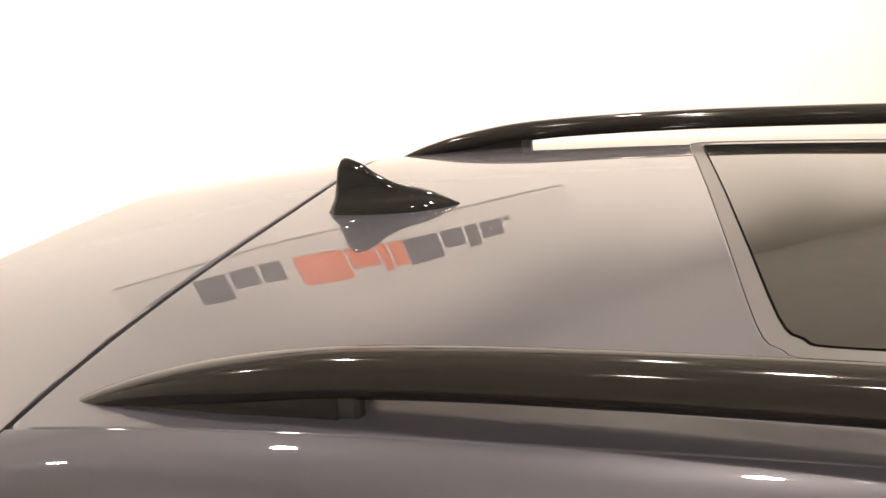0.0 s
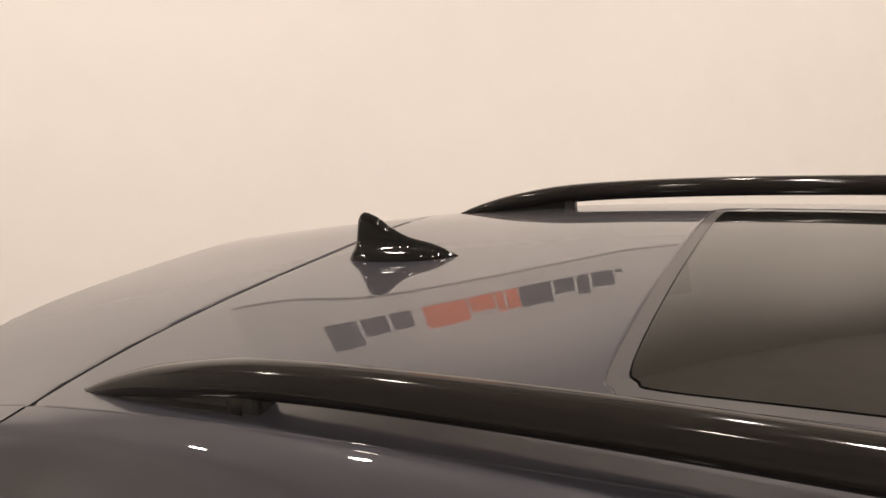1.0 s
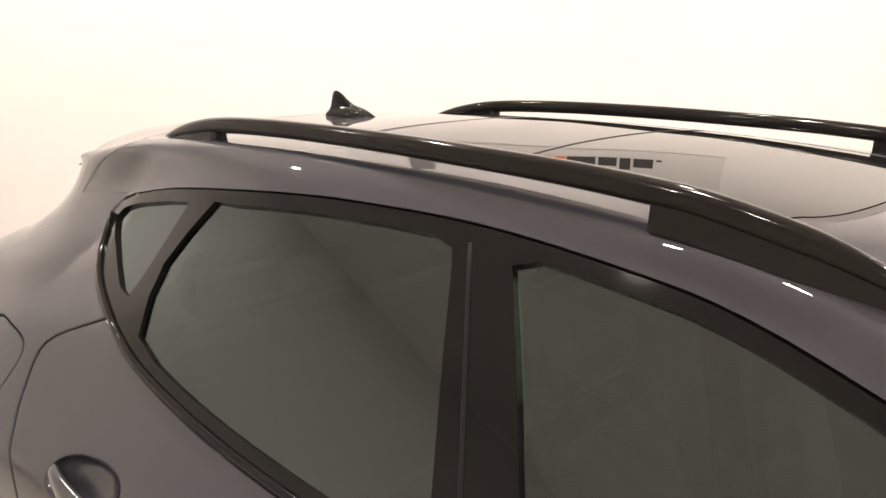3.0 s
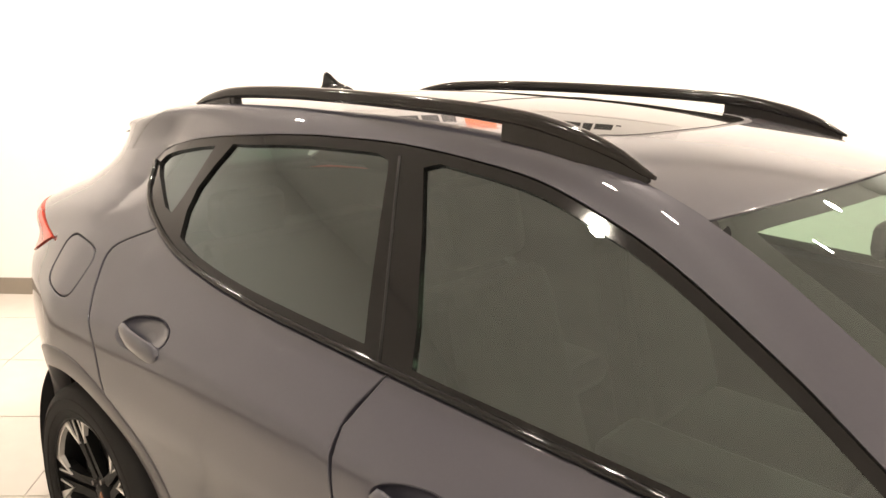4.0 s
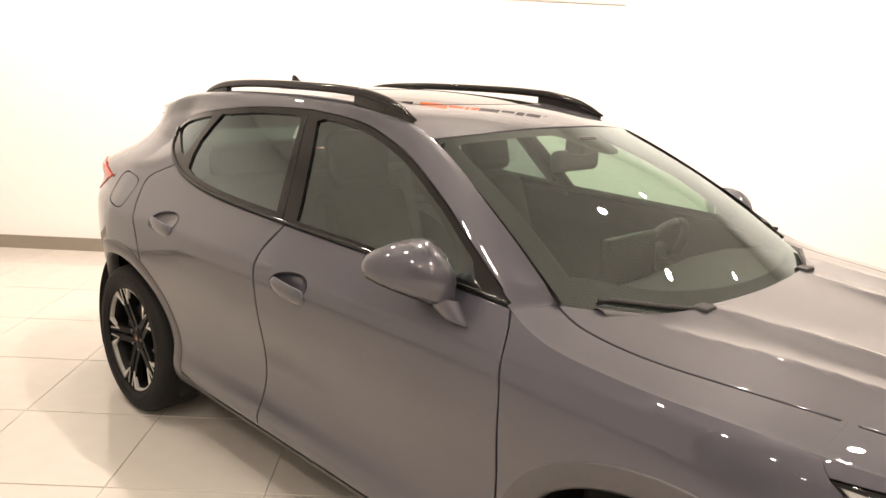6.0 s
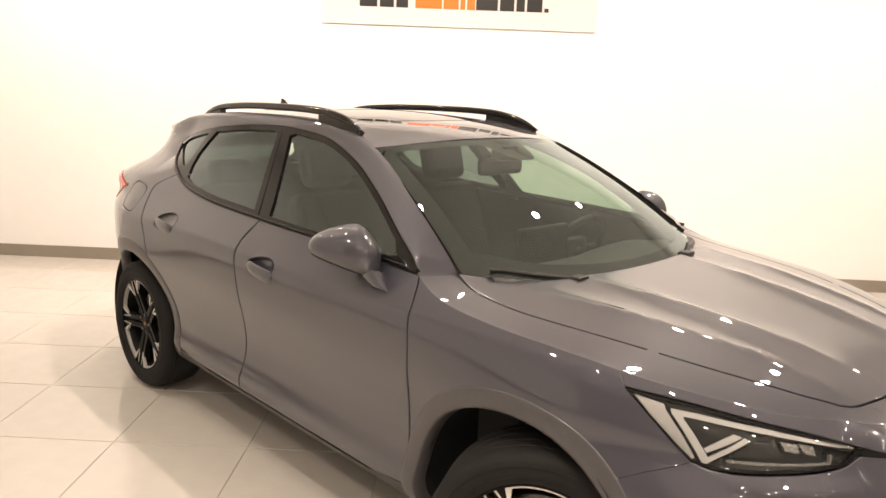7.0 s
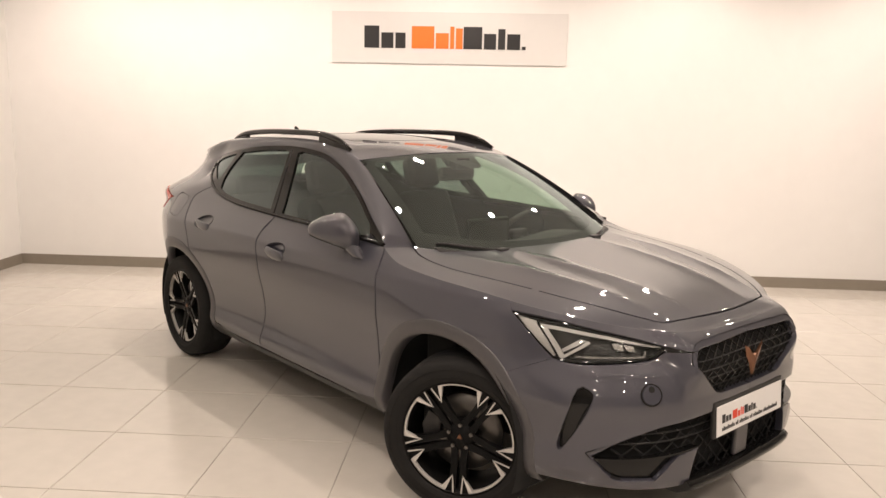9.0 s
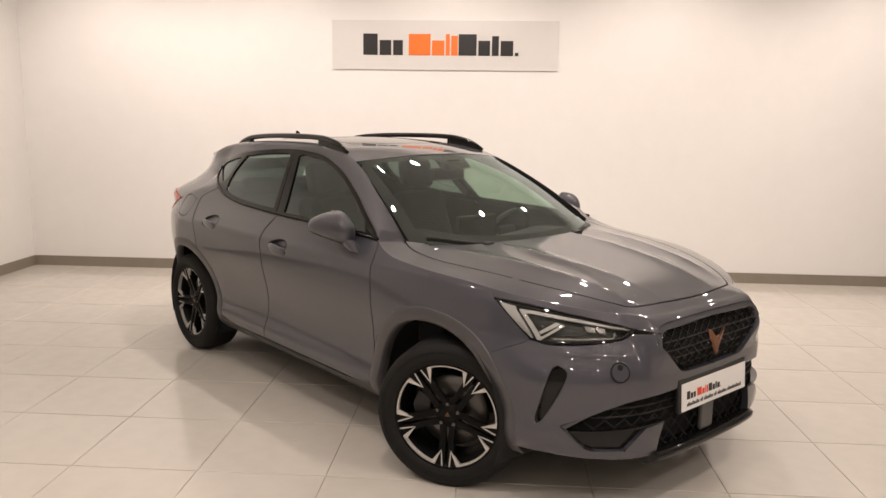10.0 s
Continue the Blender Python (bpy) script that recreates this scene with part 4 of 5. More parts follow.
bmesh.ops.create_cone(bm, cap_ends=True, segments=32, radius1=0.038, radius2=0.035, depth=0.008, matrix=m)
cap = part("tow_cap", bm, PAINT, car, "round grey towing-eye cap", smooth=False)
bm = bmesh.new()
tube(bm, [m @ Vector((0.0395 * math.cos(a), 0.0395 * math.sin(a), -0.001)) for a in np.linspace(0, math.tau, 33)], 0.0026, 6)
part("cap_groove", bm, DARK_LINING, cap)
bm = bmesh.new()
bmesh.ops.create_cone(bm, cap_ends=True, segments=20, radius1=0.012, radius2=0.0115, depth=0.002, matrix=m @ Matrix.Translation((0, 0.020, 0.0042)))
part("cap_notch", bm, DARK_LINING, cap, "dark finger notch")

# advertising plate, tilted a little, in its holder
plate_m = pose(2.168, 0, 0.494, 0, 0, 0) @ Matrix.Rotation(radians(-4), 4, "Y")


def plate_box(lo, hi, bevel=0.0):
    bm = box(bmesh.new(), lo, hi, bevel)
    bmesh.ops.transform(bm, matrix=plate_m, verts=bm.verts)
    return bm


holder = part("plate_holder", plate_box((-0.022, -0.272, -0.068), (-0.001, 0.272, 0.078), 0.006), SATIN_BLACK, car, "black plate holder")
plate = part("show_plate", plate_box((0.0, -0.26, -0.06), (0.005, 0.26, 0.06), 0.002), PLATE_WHITE, holder, "white advertising plate with bars for lettering")



def word_bars(widths, talls, gap, height):
    """Upright bars that stand for the letters of a word: left edge, width and height of each."""
    out, x = [], 0.0
    for w, t in zip(widths, talls):
        out.append((x, w * height, t * height))
        x += (w + gap) * height
    return out, x - gap * height


def plate_bars(y0, z0, widths, talls, height, mat):
    bars, length = word_bars(widths, talls, 0.14, height)
    for y, w, t in bars:
        part("letter_bar", plate_box((0.0051, y0 + y, z0), (0.0058, y0 + y + w, z0 + t)), mat, holder)
    return y0 + length


y = plate_bars(-0.225, -0.012, (0.70, 0.54, 0.46), (1, 0.7, 0.7), 0.034, INK) + 0.012
y = plate_bars(y, -0.012, (1.03, 0.54, 0.2, 0.32), (1, 0.7, 1, 0.9), 0.034, INK_RED) + 0.006
plate_bars(y, -0.012, (0.80, 0.54, 0.32, 0.58, 0.16), (1, 0.7, 0.9, 0.7, 0.15), 0.034, INK)
y = -0.225
for n in (9, 2, 7, 2, 7, 11):
    y = plate_bars(y, -0.043, (0.5,) * n, [(0.7, 1, 0.7)[i % 3] for i in range(n)], 0.017, INK) + 0.009


# ---------------------------------------------------------------- wheels
def lathe(profile, n=64):
    """A ring turned about the y axis from (radius, y) pairs."""
    bm = bmesh.new()
    rings = [[bm.verts.new((r * math.cos(a), y, r * math.sin(a))) for a in np.linspace(0, math.tau, n + 1)[:-1]] for r, y in profile]
    for a, b in zip(rings, rings[1:]):
        for i in range(n):
            bm.faces.new((a[i], a[(i + 1) % n], b[(i + 1) % n], b[i])).smooth = True
    bmesh.ops.recalc_face_normals(bm, faces=bm.faces)
    return bm


def slab(outline, y0, y1, bend=None, bevel=0.0):
    """A plate in the wheel's plane from (x, z) pairs, between two depths; the outer face may be dished."""
    bm = bmesh.new()
    lo = [bm.verts.new((x, y0, z)) for x, z in outline]
    hi = [bm.verts.new((x, y1 + (bend(math.hypot(x, z)) if bend else 0), z)) for x, z in outline]
    n = len(outline)
    bm.faces.new(lo)
    bm.faces.new(hi[::-1])
    for i in range(n):
        bm.faces.new((lo[i], hi[i], hi[(i + 1) % n], lo[(i + 1) % n]))
    bmesh.ops.recalc_face_normals(bm, faces=bm.faces)
    if bevel:
        bmesh.ops.bevel(bm, geom=[e for e in bm.edges], offset=bevel, segments=1, affect="EDGES")
    return bm


def polar(r, deg):
    return r * math.cos(radians(deg)), r * math.sin(radians(deg))


def dish(r):
    return 0.030 * max(0.0, (0.20 - r) / 0.20)


def wheel(m, turn, outward):
    """One wheel about its own y axis; the outer face looks to -y."""
    barrel = lathe([(0.236, -0.108), (0.246, -0.110), (0.248, -0.104), (0.238, -0.098), (0.226, -0.085), (0.222, -0.02), (0.215, 0.08), (0.24, 0.105), (0.246, 0.11)])
    w = part("wheel", barrel, ALLOY_BLACK, car, "black alloy wheel with bright machined accents")
    tyre = part("tyre", lathe([(0.243, -0.108), (0.252, -0.116), (0.275, -0.121), (0.305, -0.119), (0.322, -0.110), (0.333, -0.095), (0.3375, -0.06), (0.338, 0.0), (0.3375, 0.06), (0.333, 0.095), (0.322, 0.11), (0.28, 0.12), (0.243, 0.108)], 72), RUBBER, w)
    for y in (-0.062, -0.022, 0.022, 0.062):
        groove = part("tread_groove", lathe([(0.3372, y - 0.005), (0.3386, y - 0.004), (0.3386, y + 0.004), (0.3372, y + 0.005)], 72), DARK_LINING, tyre)
    for r in (0.268, 0.300):
        part("sidewall_ring", lathe([(r - 0.002, -0.1195), (r, -0.1225), (r + 0.002, -0.1195)], 72), RUBBER, tyre)
    for i in range(5):
        at = turn + 72 * i
        for s in (-1, 1):
            arm = [polar(0.045, at + s * 62), polar(0.055, at + s * 8), polar(0.13, at + s * 2.2), polar(0.236, at + s * 2.0), polar(0.236, at + s * 11.5), polar(0.19, at + s * 11.5), polar(0.12, at + s * 15.5)]
            part("spoke", slab(arm if s > 0 else arm[::-1], -0.062, -0.098, dish), ALLOY_BLACK, w)
            tip = [polar(0.244, at + s * 3.2), polar(0.244, at + s * 4.9), polar(0.166, at + s * 8.4), polar(0.174, at + s * 6.6)]
            part("bright_edge", slab(tip if s > 0 else tip[::-1], -0.094, -0.1005, dish), ALLOY_BRIGHT, w)
        mid = at + 36
        outer = [polar(0.2465, mid + a) for a in np.linspace(-23.0, 23.0, 15)]
        inner = [polar(0.2285, mid + a) for a in np.linspace(18.8, -18.8, 12)]
        bracket = outer + [polar(0.162, mid + 28.6)] + inner + [polar(0.162, mid - 28.6)]
        part("bright_edge", slab(bracket[::-1], -0.088, -0.1035, dish), ALLOY_BRIGHT, w)
    hub = lathe([(0.001, -0.082), (0.03, -0.082), (0.034, -0.078), (0.056, -0.074), (0.066, -0.06), (0.066, 0.0)], 40)
    part("hub", hub, ALLOY_BLACK, w)
    badge = bmesh.new()
    bmesh.ops.create_cone(badge, cap_ends=True, segments=3, radius1=0.016, radius2=0.012, depth=0.004, matrix=Matrix.Translation((0, -0.0835, 0)) @ Matrix.Rotation(radians(90), 4, "X"))
    part("hub_badge", badge, COPPER, w)
    for i in range(5):
        bolt = bmesh.new()
        x, z = polar(0.05, turn + 36 + 72 * i)
        bmesh.ops.create_cone(bolt, cap_ends=True, segments=6, radius1=0.009, radius2=0.008, depth=0.02, matrix=Matrix.Translation((x, -0.076, z)) @ Matrix.Rotation(radians(90), 4, "X"))
        part("wheel_bolt", bolt, BRAKE_IRON, w)
    part("brake_disc", lathe([(0.06, -0.012), (0.08, -0.016), (0.165, -0.016), (0.167, -0.012), (0.167, 0.008), (0.165, 0.012), (0.06, 0.012)], 56), BRAKE_IRON, w)
    pts = [polar(r, a) for r, a in ((0.105, 150), (0.175, 150), (0.182, 175), (0.175, 200), (0.105, 200))]
    part("brake_caliper", slab(pts, 0.03, -0.045, None, 0.004), SATIN_BLACK, w)
    w.matrix_basis = m @ (Matrix.Identity(4) if outward < 0 else Matrix.Rotation(radians(180), 4, "Z"))
    return w


for x, turn, steer in ((WHEEL_X + 0.035, 270, 30), (REAR_X, 258, 0)):
    for s in (-1, 1):
        wheel(Matrix.Translation((x, s * (0.797 if steer else 0.78), WHEEL_Z - (0.008 if steer else 0.0))) @ Matrix.Rotation(radians(steer), 4, "Z"), turn, s)


# ---------------------------------------------------------------- roof rails, aerial, mirrors
RAIL_TOP = curve((-1.44, 1.428), (-1.38, 1.455), (-1.30, 1.480), (-1.20, 1.499), (-1.05, 1.512), (-0.85, 1.522), (-0.6, 1.528), (-0.37, 1.530), (-0.20, 1.526), (-0.05, 1.506), (0.03, 1.482), (0.11, 1.442))


def rail_y(x):
    return 0.447 + 0.056 * (x + 1.44)


for side in (True, False):
    sgn = -1 if side else 1

    def rail_section(x, bottom, half):
        y, top = rail_y(x), RAIL_TOP(x)
        pts, n = [], 14
        mid, tall = (top + bottom) / 2, (top - bottom) / 2
        for i in range(n):
            a = math.tau * i / n
            c, s = math.cos(a), math.sin(a)
            pts.append((x, y + half * math.copysign(abs(c) ** 0.8, c), mid + tall * math.copysign(abs(s) ** 0.8, s)))
        return pts

    rows = []
    for x in np.linspace(-1.44, 0.11, 72):
        t = max(0.0, min(1.0, (x + 1.44) / 0.16, (0.11 - x) / 0.16))
        rows.append(rail_section(x, RAIL_TOP(x) - (0.007 + 0.026 * t ** 0.6), 0.005 + 0.014 * t ** 0.7))
    bar = loft("roof_rail", rows, RAIL_BLACK, car, mirror=side, closed=True, caps=True, label="black roof rail")
    for x0, x1 in ((-1.42, -1.205), (-0.215, 0.10)):
        rows = []
        for x in np.linspace(x0, x1, 22):
            t = max(0.0, min(1.0, (x + 1.44) / 0.16, (0.11 - x) / 0.16))
            y, lo, hi = rail_y(x), min(EDGE_Z(x), roof(x, rail_y(x))[2]) - 0.008, RAIL_TOP(x) - 0.010 - 0.008 * t
            w = 0.003 + 0.011 * t ** 0.7
            rows.append([(x, y - w, lo), (x, y - w, hi), (x, y + w, hi), (x, y + w + 0.002, lo)])
        loft("rail_foot", rows, RAIL_BLACK, bar, mirror=side, closed=True, caps=True, smooth=False)
    # gusset under the rear foot
    bm = bmesh.new()
    z = roof(-1.20, rail_y(-1.20))[2]
    box(bm, (-1.215, sgn * rail_y(-1.2) - 0.014, z - 0.006), (-1.188, sgn * rail_y(-1.2) + 0.014, z + 0.022), 0.006)
    part("rail_gusset", bm, SATIN_BLACK, bar)

tops = curve((-1.385, 0.004), (-1.379, 0.028), (-1.372, 0.064), (-1.366, 0.067), (-1.350, 0.062), (-1.325, 0.045), (-1.298, 0.031), (-1.262, 0.021), (-1.236, 0.010), (-1.222, 0.003))
wide = curve((-1.385, 0.018), (-1.37, 0.030), (-1.33, 0.034), (-1.29, 0.032), (-1.25, 0.023), (-1.222, 0.004))
rows = []
for x in np.concatenate([np.linspace(-1.385, -1.345, 12), np.linspace(-1.34, -1.222, 22)]):
    w, h = wide(x), max(0.003, tops(x))
    z = roof(x, 0)[2] - 0.002
    skirt = min(0.016, h * 0.7)
    row = [(x, -w, z), (x, -w * 0.97, z + skirt * 0.6), (x, -w * 0.62, z + skirt)]
    fin = 0.0075 if h > 0.03 else w * 0.3
    row += [(x, -fin - 0.003, z + skirt + (h - skirt) * 0.25), (x, -fin, z + skirt + (h - skirt) * 0.6), (x, -fin * 0.75, z + h * 0.96), (x, 0, z + h)]
    rows.append(row + [(px, -py, pz) for px, py, pz in row[::-1][1:]])
aerial = loft("roof_aerial", rows, GLOSS_BLACK, car, caps=True, flip=True, label="gloss black shark-fin aerial")

for side in (True, False):
    sgn = -1 if side else 1
    rows = []
    inb, outb = Vector((0.585, 0.812, 1.066)), Vector((0.402, 0.985, 1.082))
    fwd = Vector((0.80, 0.60, 0)).normalized()
    for s, up, down, ahead, rear in ((0.0, 0.012, 0.055, 0.040, 0.006), (0.03, 0.034, 0.075, 0.078, 0.02), (0.12, 0.062, 0.084, 0.104, 0.03), (0.22, 0.084, 0.081, 0.112, 0.034), (0.30, 0.094, 0.076, 0.113, 0.034), (0.36, 0.095, 0.071, 0.112, 0.034), (0.50, 0.087, 0.062, 0.105, 0.034),
                                     (0.70, 0.070, 0.048, 0.088, 0.030), (0.85, 0.051, 0.036, 0.065, 0.025), (0.95, 0.033, 0.025, 0.042, 0.018), (1.0, 0.012, 0.010, 0.016, 0.008)):
        c = inb.lerp(outb, s) + Vector((0, 0, 0.004 * math.sin(math.pi * s)))
        row = []
        for a in np.linspace(0, math.tau, 25)[:-1]:
            ca, sa = math.cos(a), math.sin(a)
            p = c + fwd * ((ahead if ca > 0 else rear) * math.copysign(abs(ca) ** 0.85, ca)) + Vector((0, 0, (up if sa > 0 else down) * math.copysign(abs(sa) ** 0.85, sa)))
            row.append(tuple(p))
        rows.append(row)
    shell_rows = rows
    shape = loft("door_mirror", rows, PAINT, car, mirror=side, closed=True, caps=True, label="grey door mirror with black foot")
    rows = []
    for t in np.linspace(0, 1, 8):
        c = Vector((0.575, 0.868, 1.025)).lerp(Vector((0.662, 0.868, 0.965)), t)
        a, b = 0.078 - 0.034 * t, 0.040 - 0.014 * t
        rows.append([(c.x + a * math.cos(q), c.y + b * math.sin(q), c.z + 0.012 * math.sin(q)) for q in np.linspace(0, math.tau, 17)[:-1]])
    loft("mirror_foot", rows, PAINT, shape, mirror=side, closed=True, caps=True)
    glass = bmesh.new()
    c = Vector((0.475, sgn * 0.880, 1.068))
    bmesh.ops.create_circle(glass, cap_ends=True, segments=28, radius=1.0, matrix=Matrix.Translation(c) @ Vector((-0.80, -sgn * 0.60, 0)).to_track_quat("Z", "Y").to_matrix().to_4x4() @ Matrix.Diagonal((0.085, 0.052, 1, 1)))
    part("mirror_glass", glass, CHROME, shape)
    seam = bmesh.new()
    pts = []
    for row in shell_rows[1:-1]:
        x, y, z = row[20]
        pts.append((x, sgn * y, z))
    tube(seam, pts, 0.003, 6)
    part("mirror_seam", seam, GLOSS_BLACK, shape)


# ---------------------------------------------------------------- cabin
def seat(x, y):
    bm = bmesh.new()
    box(bm, (x - 0.02, y - 0.25, 0.50), (x + 0.50, y + 0.25, 0.62), 0.05, 3)
    s = part("front_seat", bm, CLOTH, car, "dark cloth front seat")
    back = bmesh.new()
    box(back, (-0.06, -0.25, 0.0), (0.06, 0.25, 0.58), 0.05, 3)
    for v in back.verts:
        v.co.y *= 1 - 0.22 * max(0, v.co.z - 0.2) / 0.38
    bmesh.ops.transform(back, matrix=Matrix.Translation((x - 0.02, y, 0.58)) @ Matrix.Rotation(radians(-18), 4, "Y"), verts=back.verts)
    part("seat_back", back, CLOTH, s)
    head = bmesh.new()
    box(head, (-0.05, -0.13, 0.60), (0.05, 0.13, 0.80), 0.045, 3)
    bmesh.ops.transform(head, matrix=Matrix.Translation((x - 0.02, y, 0.58)) @ Matrix.Rotation(radians(-16), 4, "Y"), verts=head.verts)
    part("head_rest", head, CLOTH, s)


for y in (-0.37, 0.37):
    seat(-0.18, y)
bm = bmesh.new()
box(bm, (-1.02, -0.62, 0.48), (-0.55, 0.62, 0.60), 0.05, 3)
bench = part("rear_bench", bm, CLOTH, car, "dark cloth rear bench")
bm = bmesh.new()
box(bm, (-0.07, -0.62, 0.0), (0.07, 0.62, 0.55), 0.05, 3)
bmesh.ops.transform(bm, matrix=Matrix.Translation((-1.02, 0, 0.56)) @ Matrix.Rotation(radians(-20), 4, "Y"), verts=bm.verts)
part("bench_back", bm, CLOTH, bench)
for y in (-0.4, 0.4):
    bm = bmesh.new()
    box(bm, (-1.30, y - 0.12, 1.06), (-1.20, y + 0.12, 1.20), 0.04, 3)
    part("head_rest", bm, CLOTH, bench)
rows = []
for y in np.linspace(-0.72, 0.72, 25):
    bulge = 0.03 * math.exp(-((y - 0.37) / 0.2) ** 2)
    rows.append([(1.12 - 0.22 * abs(y / 0.72) ** 2.4, y, 0.965), (0.92, y, 0.985 + bulge), (0.76, y, 0.985 + bulge), (0.66, y, 0.94 + bulge), (0.64, y, 0.80), (0.74, y, 0.55)])
dash = loft("dashboard", rows, CABIN, car, label="dark moulded dashboard")
bm = bmesh.new()
box(bm, (0.60, -0.14, 0.93), (0.63, 0.16, 1.09), 0.008)
part("dash_screen", bm, GLOSS_BLACK, dash)
bm = bmesh.new()
centre, tilt = Vector((0.50, 0.37, 0.93)), Matrix.Rotation(radians(-62), 3, "Y")
tube(bm, [centre + tilt @ Vector((0.18 * math.cos(a), 0.18 * math.sin(a), 0)) for a in np.linspace(0, math.tau, 41)], 0.016, 8)
steer = part("steering_wheel", bm, CABIN, car)
bm = bmesh.new()
box(bm, centre - Vector((0.02, 0.07, 0.06)), centre + Vector((0.03, 0.07, 0.06)), 0.02)
tube(bm, [centre, Vector((0.68, 0.37, 0.86))], 0.03, 10)
for a in (0, 180, 270):
    tube(bm, [centre, centre + tilt @ Vector((0.17 * math.sin(radians(a)), 0.17 * math.cos(radians(a)), 0))], 0.014, 6)
part("steering_hub", bm, CABIN, steer)
bm = bmesh.new()
box(bm, (0.35, -0.135, 1.275), (0.39, 0.125, 1.350), 0.022, 3)
inner_mirror = part("rear_view_mirror", bm, SATIN_BLACK, car, "black rear-view mirror on its mount")
bm = bmesh.new()
box(bm, (0.355, -0.06, 1.335), (0.43, 0.06, 1.398), 0.02, 2)
part("mirror_mount", bm, SATIN_BLACK, inner_mirror)
bm = bmesh.new()
box(bm, (-0.2, -0.11, 0.45), (0.7, 0.11, 0.68), 0.03)
part("centre_console", bm, CABIN, car)
# cabin lining: tub, door cards, roof lining, pillars
bm = bmesh.new()
box(bm, (-2.02, -0.76, 0.20), (1.05, 0.76, 0.30), 0.03)
box(bm, (-2.02, -0.60, 0.2), (-1.10, 0.60, 0.86), 0.04)
box(bm, (1.0, -0.74, 0.2), (1.2, 0.74, 0.9), 0.02)
box(bm, (1.2, -0.50, 0.2), (2.02, 0.50, 0.78), 0.05)
part("floor_pan", bm, DARK_LINING, car)
for side in (True, False):
    loop = on_side([(x, DLO_LOW(x) - 0.012) for x in np.linspace(0.8, -1.3, 24)] + [(-1.4, 0.9), (-1.3, 0.84), (-0.9, 0.5), (-0.8, 0.24), (0.8, 0.24), (0.95, 0.6), (0.95, 0.95)])
    panel("door_card", [loop], shell, CABIN, car, step=0.06, offset=-0.035, depth=0.0, mirror=side)
    rows = [[tuple(Vector(roof_side(r, k / 5)) - Vector((0, 0.018 if r < 0.2 else 0.022, 0.018))) for k in range(6)] for r in np.linspace(-1.9, 0.84, 50)]
    loft("pillar_lining", rows, HEADLINER, car, mirror=side, flip=True)
    rows = []
    for x in np.linspace(-1.92, -1.10, 14):
        lo = max(0.86, 1.02)
        hi_z = pillar_foot(float(x)).z - 0.005
        if x > -1.44:
            hi_z = DLO_LOW(x) - 0.012
        rows.append([(x, shell(u_at(z, x=x), z)[1] - 0.03, z) for z in np.linspace(lo, hi_z, 6)])
    loft("rear_lining", rows, CABIN, car, mirror=side, flip=True)
panel("roof_lining", [[(x, -EDGE_Y(x) + 0.01) for x in np.linspace(-1.93, 0.2, 16)] + [(x, EDGE_Y(x) - 0.01) for x in np.linspace(0.2, -1.93, 16)]], roof, HEADLINER, car, step=0.08, offset=-0.03, depth=0.0)
for side in (True, False):
    panel("tailgate_lining", [[(u, 0.84) for u in np.linspace(-1.62, U_REAR, 12)] + [(u, 1.095) for u in np.linspace(U_REAR, -1.62, 12)]], shell, CABIN, car, step=0.05, offset=-0.035, depth=0.0, mirror=side)
bm = bmesh.new()
box(bm, (-1.95, -0.70, 0.86), (-1.12, 0.70, 0.90), 0.01)
part("parcel_shelf", bm, CABIN, car)

# ---------------------------------------------------------------- wall sign
sign = thing("wall_sign", "long white sign board with black and orange letter bars", "sign")
SIGN_B = WALL_B - 0.014
bm = room_box(bmesh.new(), -1.122, 1.150, SIGN_B, WALL_B - 0.001, 2.108, 2.592)
part("sign_board", bm, SIGN_FACE, sign)


def sign_bars(a, widths, talls, mat, height=0.208, gap=0.10):
    bars, length = word_bars(widths, talls, gap, height)
    for x, w, t in bars:
        part("letter_bar", room_box(bmesh.new(), a + x, a + x + w, SIGN_B - 0.004, SIGN_B - 0.0005, 2.252, 2.252 + t), mat, sign)
    return a + length


a = sign_bars(-0.806, (0.70, 0.56, 0.47), (1, 0.70, 0.70), INK) + 0.06
a = sign_bars(a, (1.05, 0.60, 0.19, 0.32), (1, 0.70, 1, 0.92), INK_ORANGE, gap=0.07) + 0.008
sign_bars(a, (0.86, 0.56, 0.33, 0.60, 0.17), (1, 0.70, 0.92, 0.70, 0.15), INK, gap=0.09)

# ---------------------------------------------------------------- ceiling lamps
LAMP_GLOW = glowing("lamp_glow", (1.0, 0.88, 0.72), 440)
LAMP_RING = material("white_lamp_ring", (0.75, 0.74, 0.72), rough=0.4)


LAMP_COLOUR = (1.0, 0.82, 0.70)


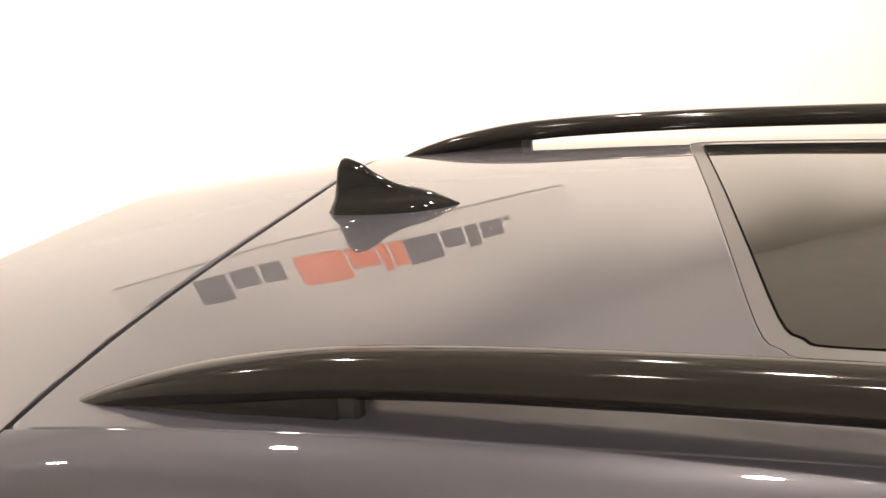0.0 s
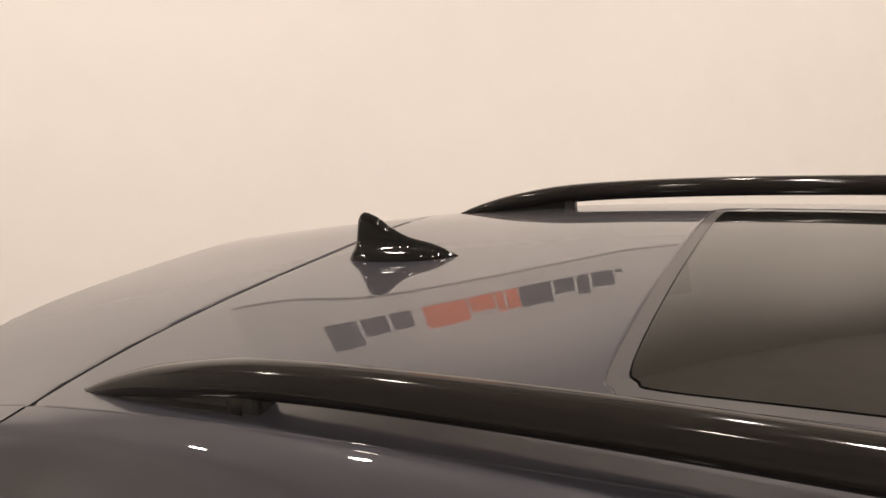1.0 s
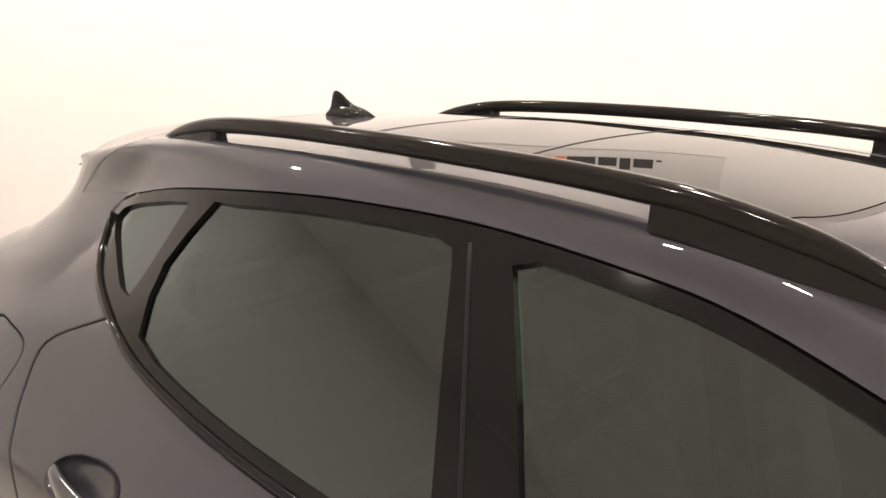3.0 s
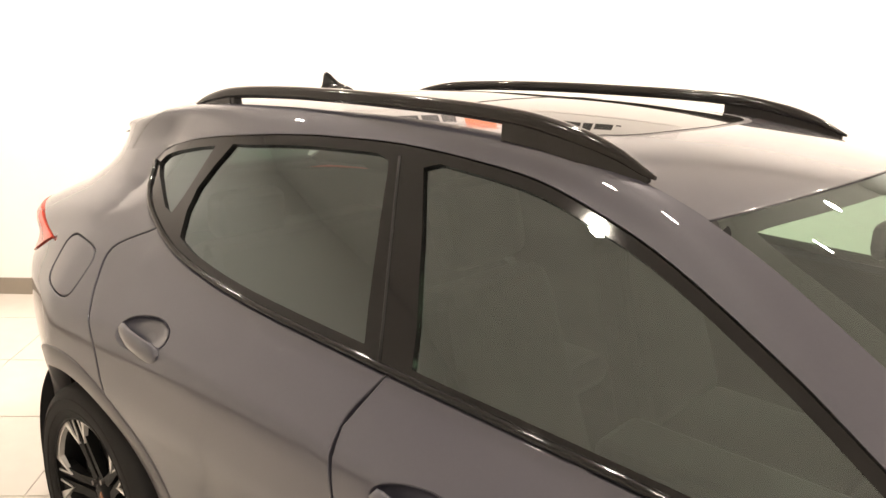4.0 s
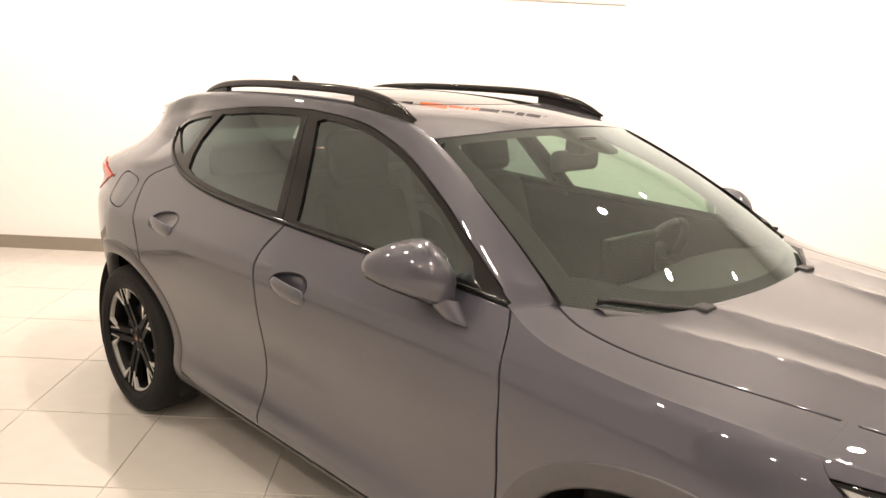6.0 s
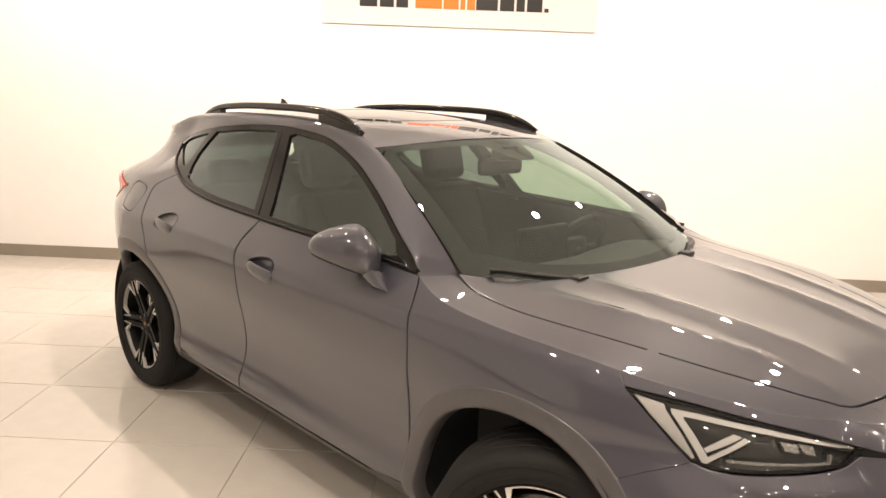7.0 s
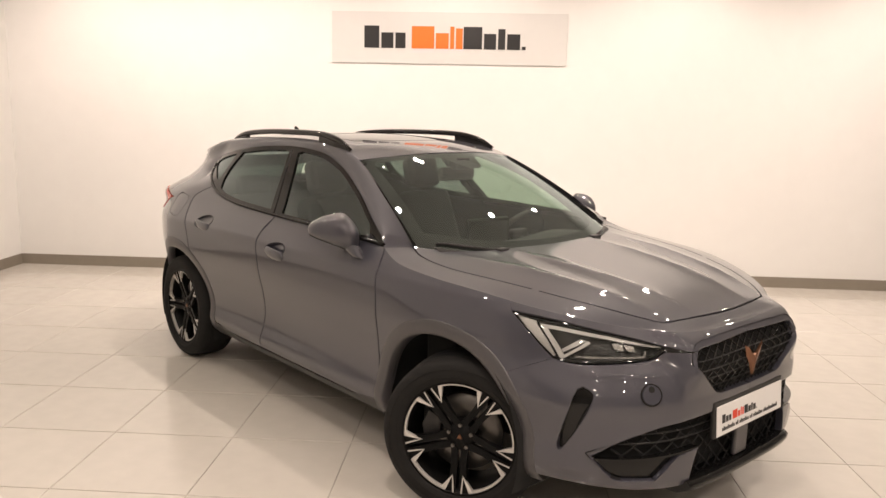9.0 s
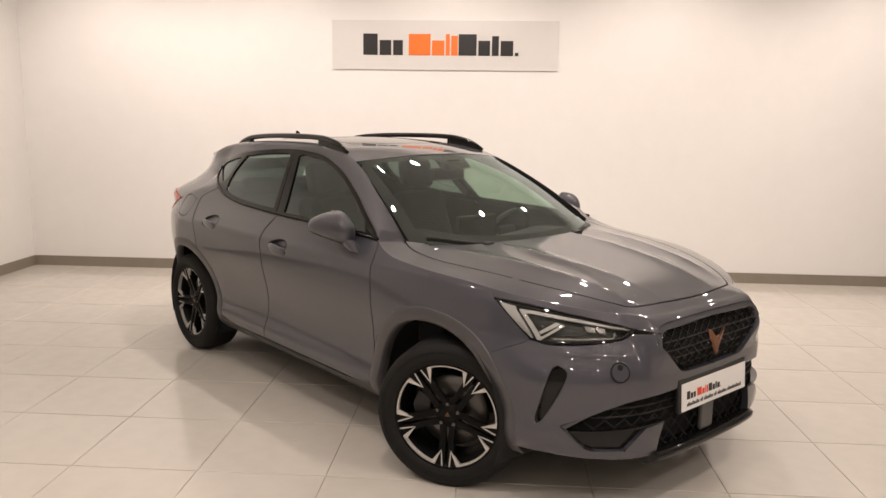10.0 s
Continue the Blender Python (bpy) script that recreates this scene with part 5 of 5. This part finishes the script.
def ceiling_spot(a, b, power, lean):
    """A round fitting with one bulb; its beam leans towards the back wall by lean degrees."""
    d = thing("ceiling_spot", "small round white ceiling spotlight, lit", "ceiling light", "ceiling spotlights")
    bm = bmesh.new()
    bmesh.ops.create_cone(bm, cap_ends=False, segments=24, radius1=0.062, radius2=0.078, depth=0.03, matrix=Matrix.Translation((0, 0, -0.015)))
    part("ring", bm, LAMP_RING, d)
    bm = bmesh.new()
    bmesh.ops.create_circle(bm, cap_ends=True, segments=20, radius=0.058, matrix=Matrix.Translation((0, 0, -0.0285)) @ Matrix.Rotation(radians(180), 4, "X"))
    part("bulb", bm, LAMP_GLOW, d)
    d.matrix_basis = Matrix.Translation(room(a, b, CEIL))
    if power:
        lamp = bpy.data.lights.new("spot_light", "SPOT")
        lamp.energy, lamp.color, lamp.shadow_soft_size = power, LAMP_COLOUR, 0.03
        lamp.spot_size, lamp.spot_blend = radians(120), 0.85
        light = new("spot_light", lamp)
        eye = room(a, b, CEIL - 0.05)
        light.matrix_basis = look(eye, eye + BX * math.sin(radians(lean)) - Vector((0, 0, math.cos(radians(lean)))))


for b, power, lean, places in ((1.65, 150, 30, (-3.3, -1.75, 0.13, 2.18, 4.23)), (0.45, 140, 10, (-0.6, 1.4, 4.4)), (0.1, 0, 0, (2.4,)), (-0.45, 0, 0, (-2.35,)), (-0.7, 0, 0, (-1.45,)),
                               (-2.9, 124, 0, (-1.92, 0.13, 2.18, 4.23)), (-4.6, 124, 0, (-1.92, 0.13, 2.18, 4.23)),
                               # unseen rows, added to brighten the hall that the car reflects
                               (-6.7, 62, 0, (-1.92, 0.13, 2.18, 4.23)), (-8.8, 52, 0, (-1.92, 0.13, 2.18, 4.23))):
    for a in places:
        ceiling_spot(a, b, power, lean)

# ---------------------------------------------------------------- floor tiles
TILE_SIZE, JOINT = 0.608, 0.003


def tile_mesh(w, d):
    bm = bmesh.new()
    box(bm, (0, 0, -0.006), (w, d, 0.0))
    bmesh.ops.bevel(bm, geom=[e for e in bm.edges if all(v.co.z > -0.001 for v in e.verts)], offset=0.0012, segments=1, affect="EDGES")
    me = bpy.data.meshes.new("tile")
    bm.to_mesh(me)
    bm.free()
    me.materials.append(TILE)
    return me


whole = tile_mesh(TILE_SIZE - JOINT, TILE_SIZE - JOINT)
turned = Matrix.Rotation(A45, 4, "Z")
rest = bmesh.new()
first_a, first_b = -0.213 - 16 * TILE_SIZE, -0.338 - 18 * 0.612
for i in range(32):
    for j in range(24):
        a, b = first_a + i * TILE_SIZE, first_b + j * 0.612
        a0, a1, b0, b1 = max(a, (A0 if b + 0.6 > SIDE_B else HALL_A) + 0.001), min(a + TILE_SIZE - JOINT, A1), max(b, B0), min(b + 0.612 - JOINT, WALL_B - 0.001)
        if a1 - a0 < 0.02 or b1 - b0 < 0.02:
            continue
        if -4.4 < a < 5.2 and b > -3.6:
            full_size = abs((a1 - a0) - (TILE_SIZE - JOINT)) < 0.001 and abs((b1 - b0) - (0.612 - JOINT)) < 0.001
            me = whole if full_size else tile_mesh(a1 - a0, b1 - b0)
            t = new("tile", me)
            t.parent = floor
            t.matrix_basis = Matrix.Translation(room(a0, b0)) @ turned
        else:
            room_box(rest, a0, a1, b0, b1, -0.006, 0.0)
part("far_tiles", rest, TILE, floor, kind="stuff")
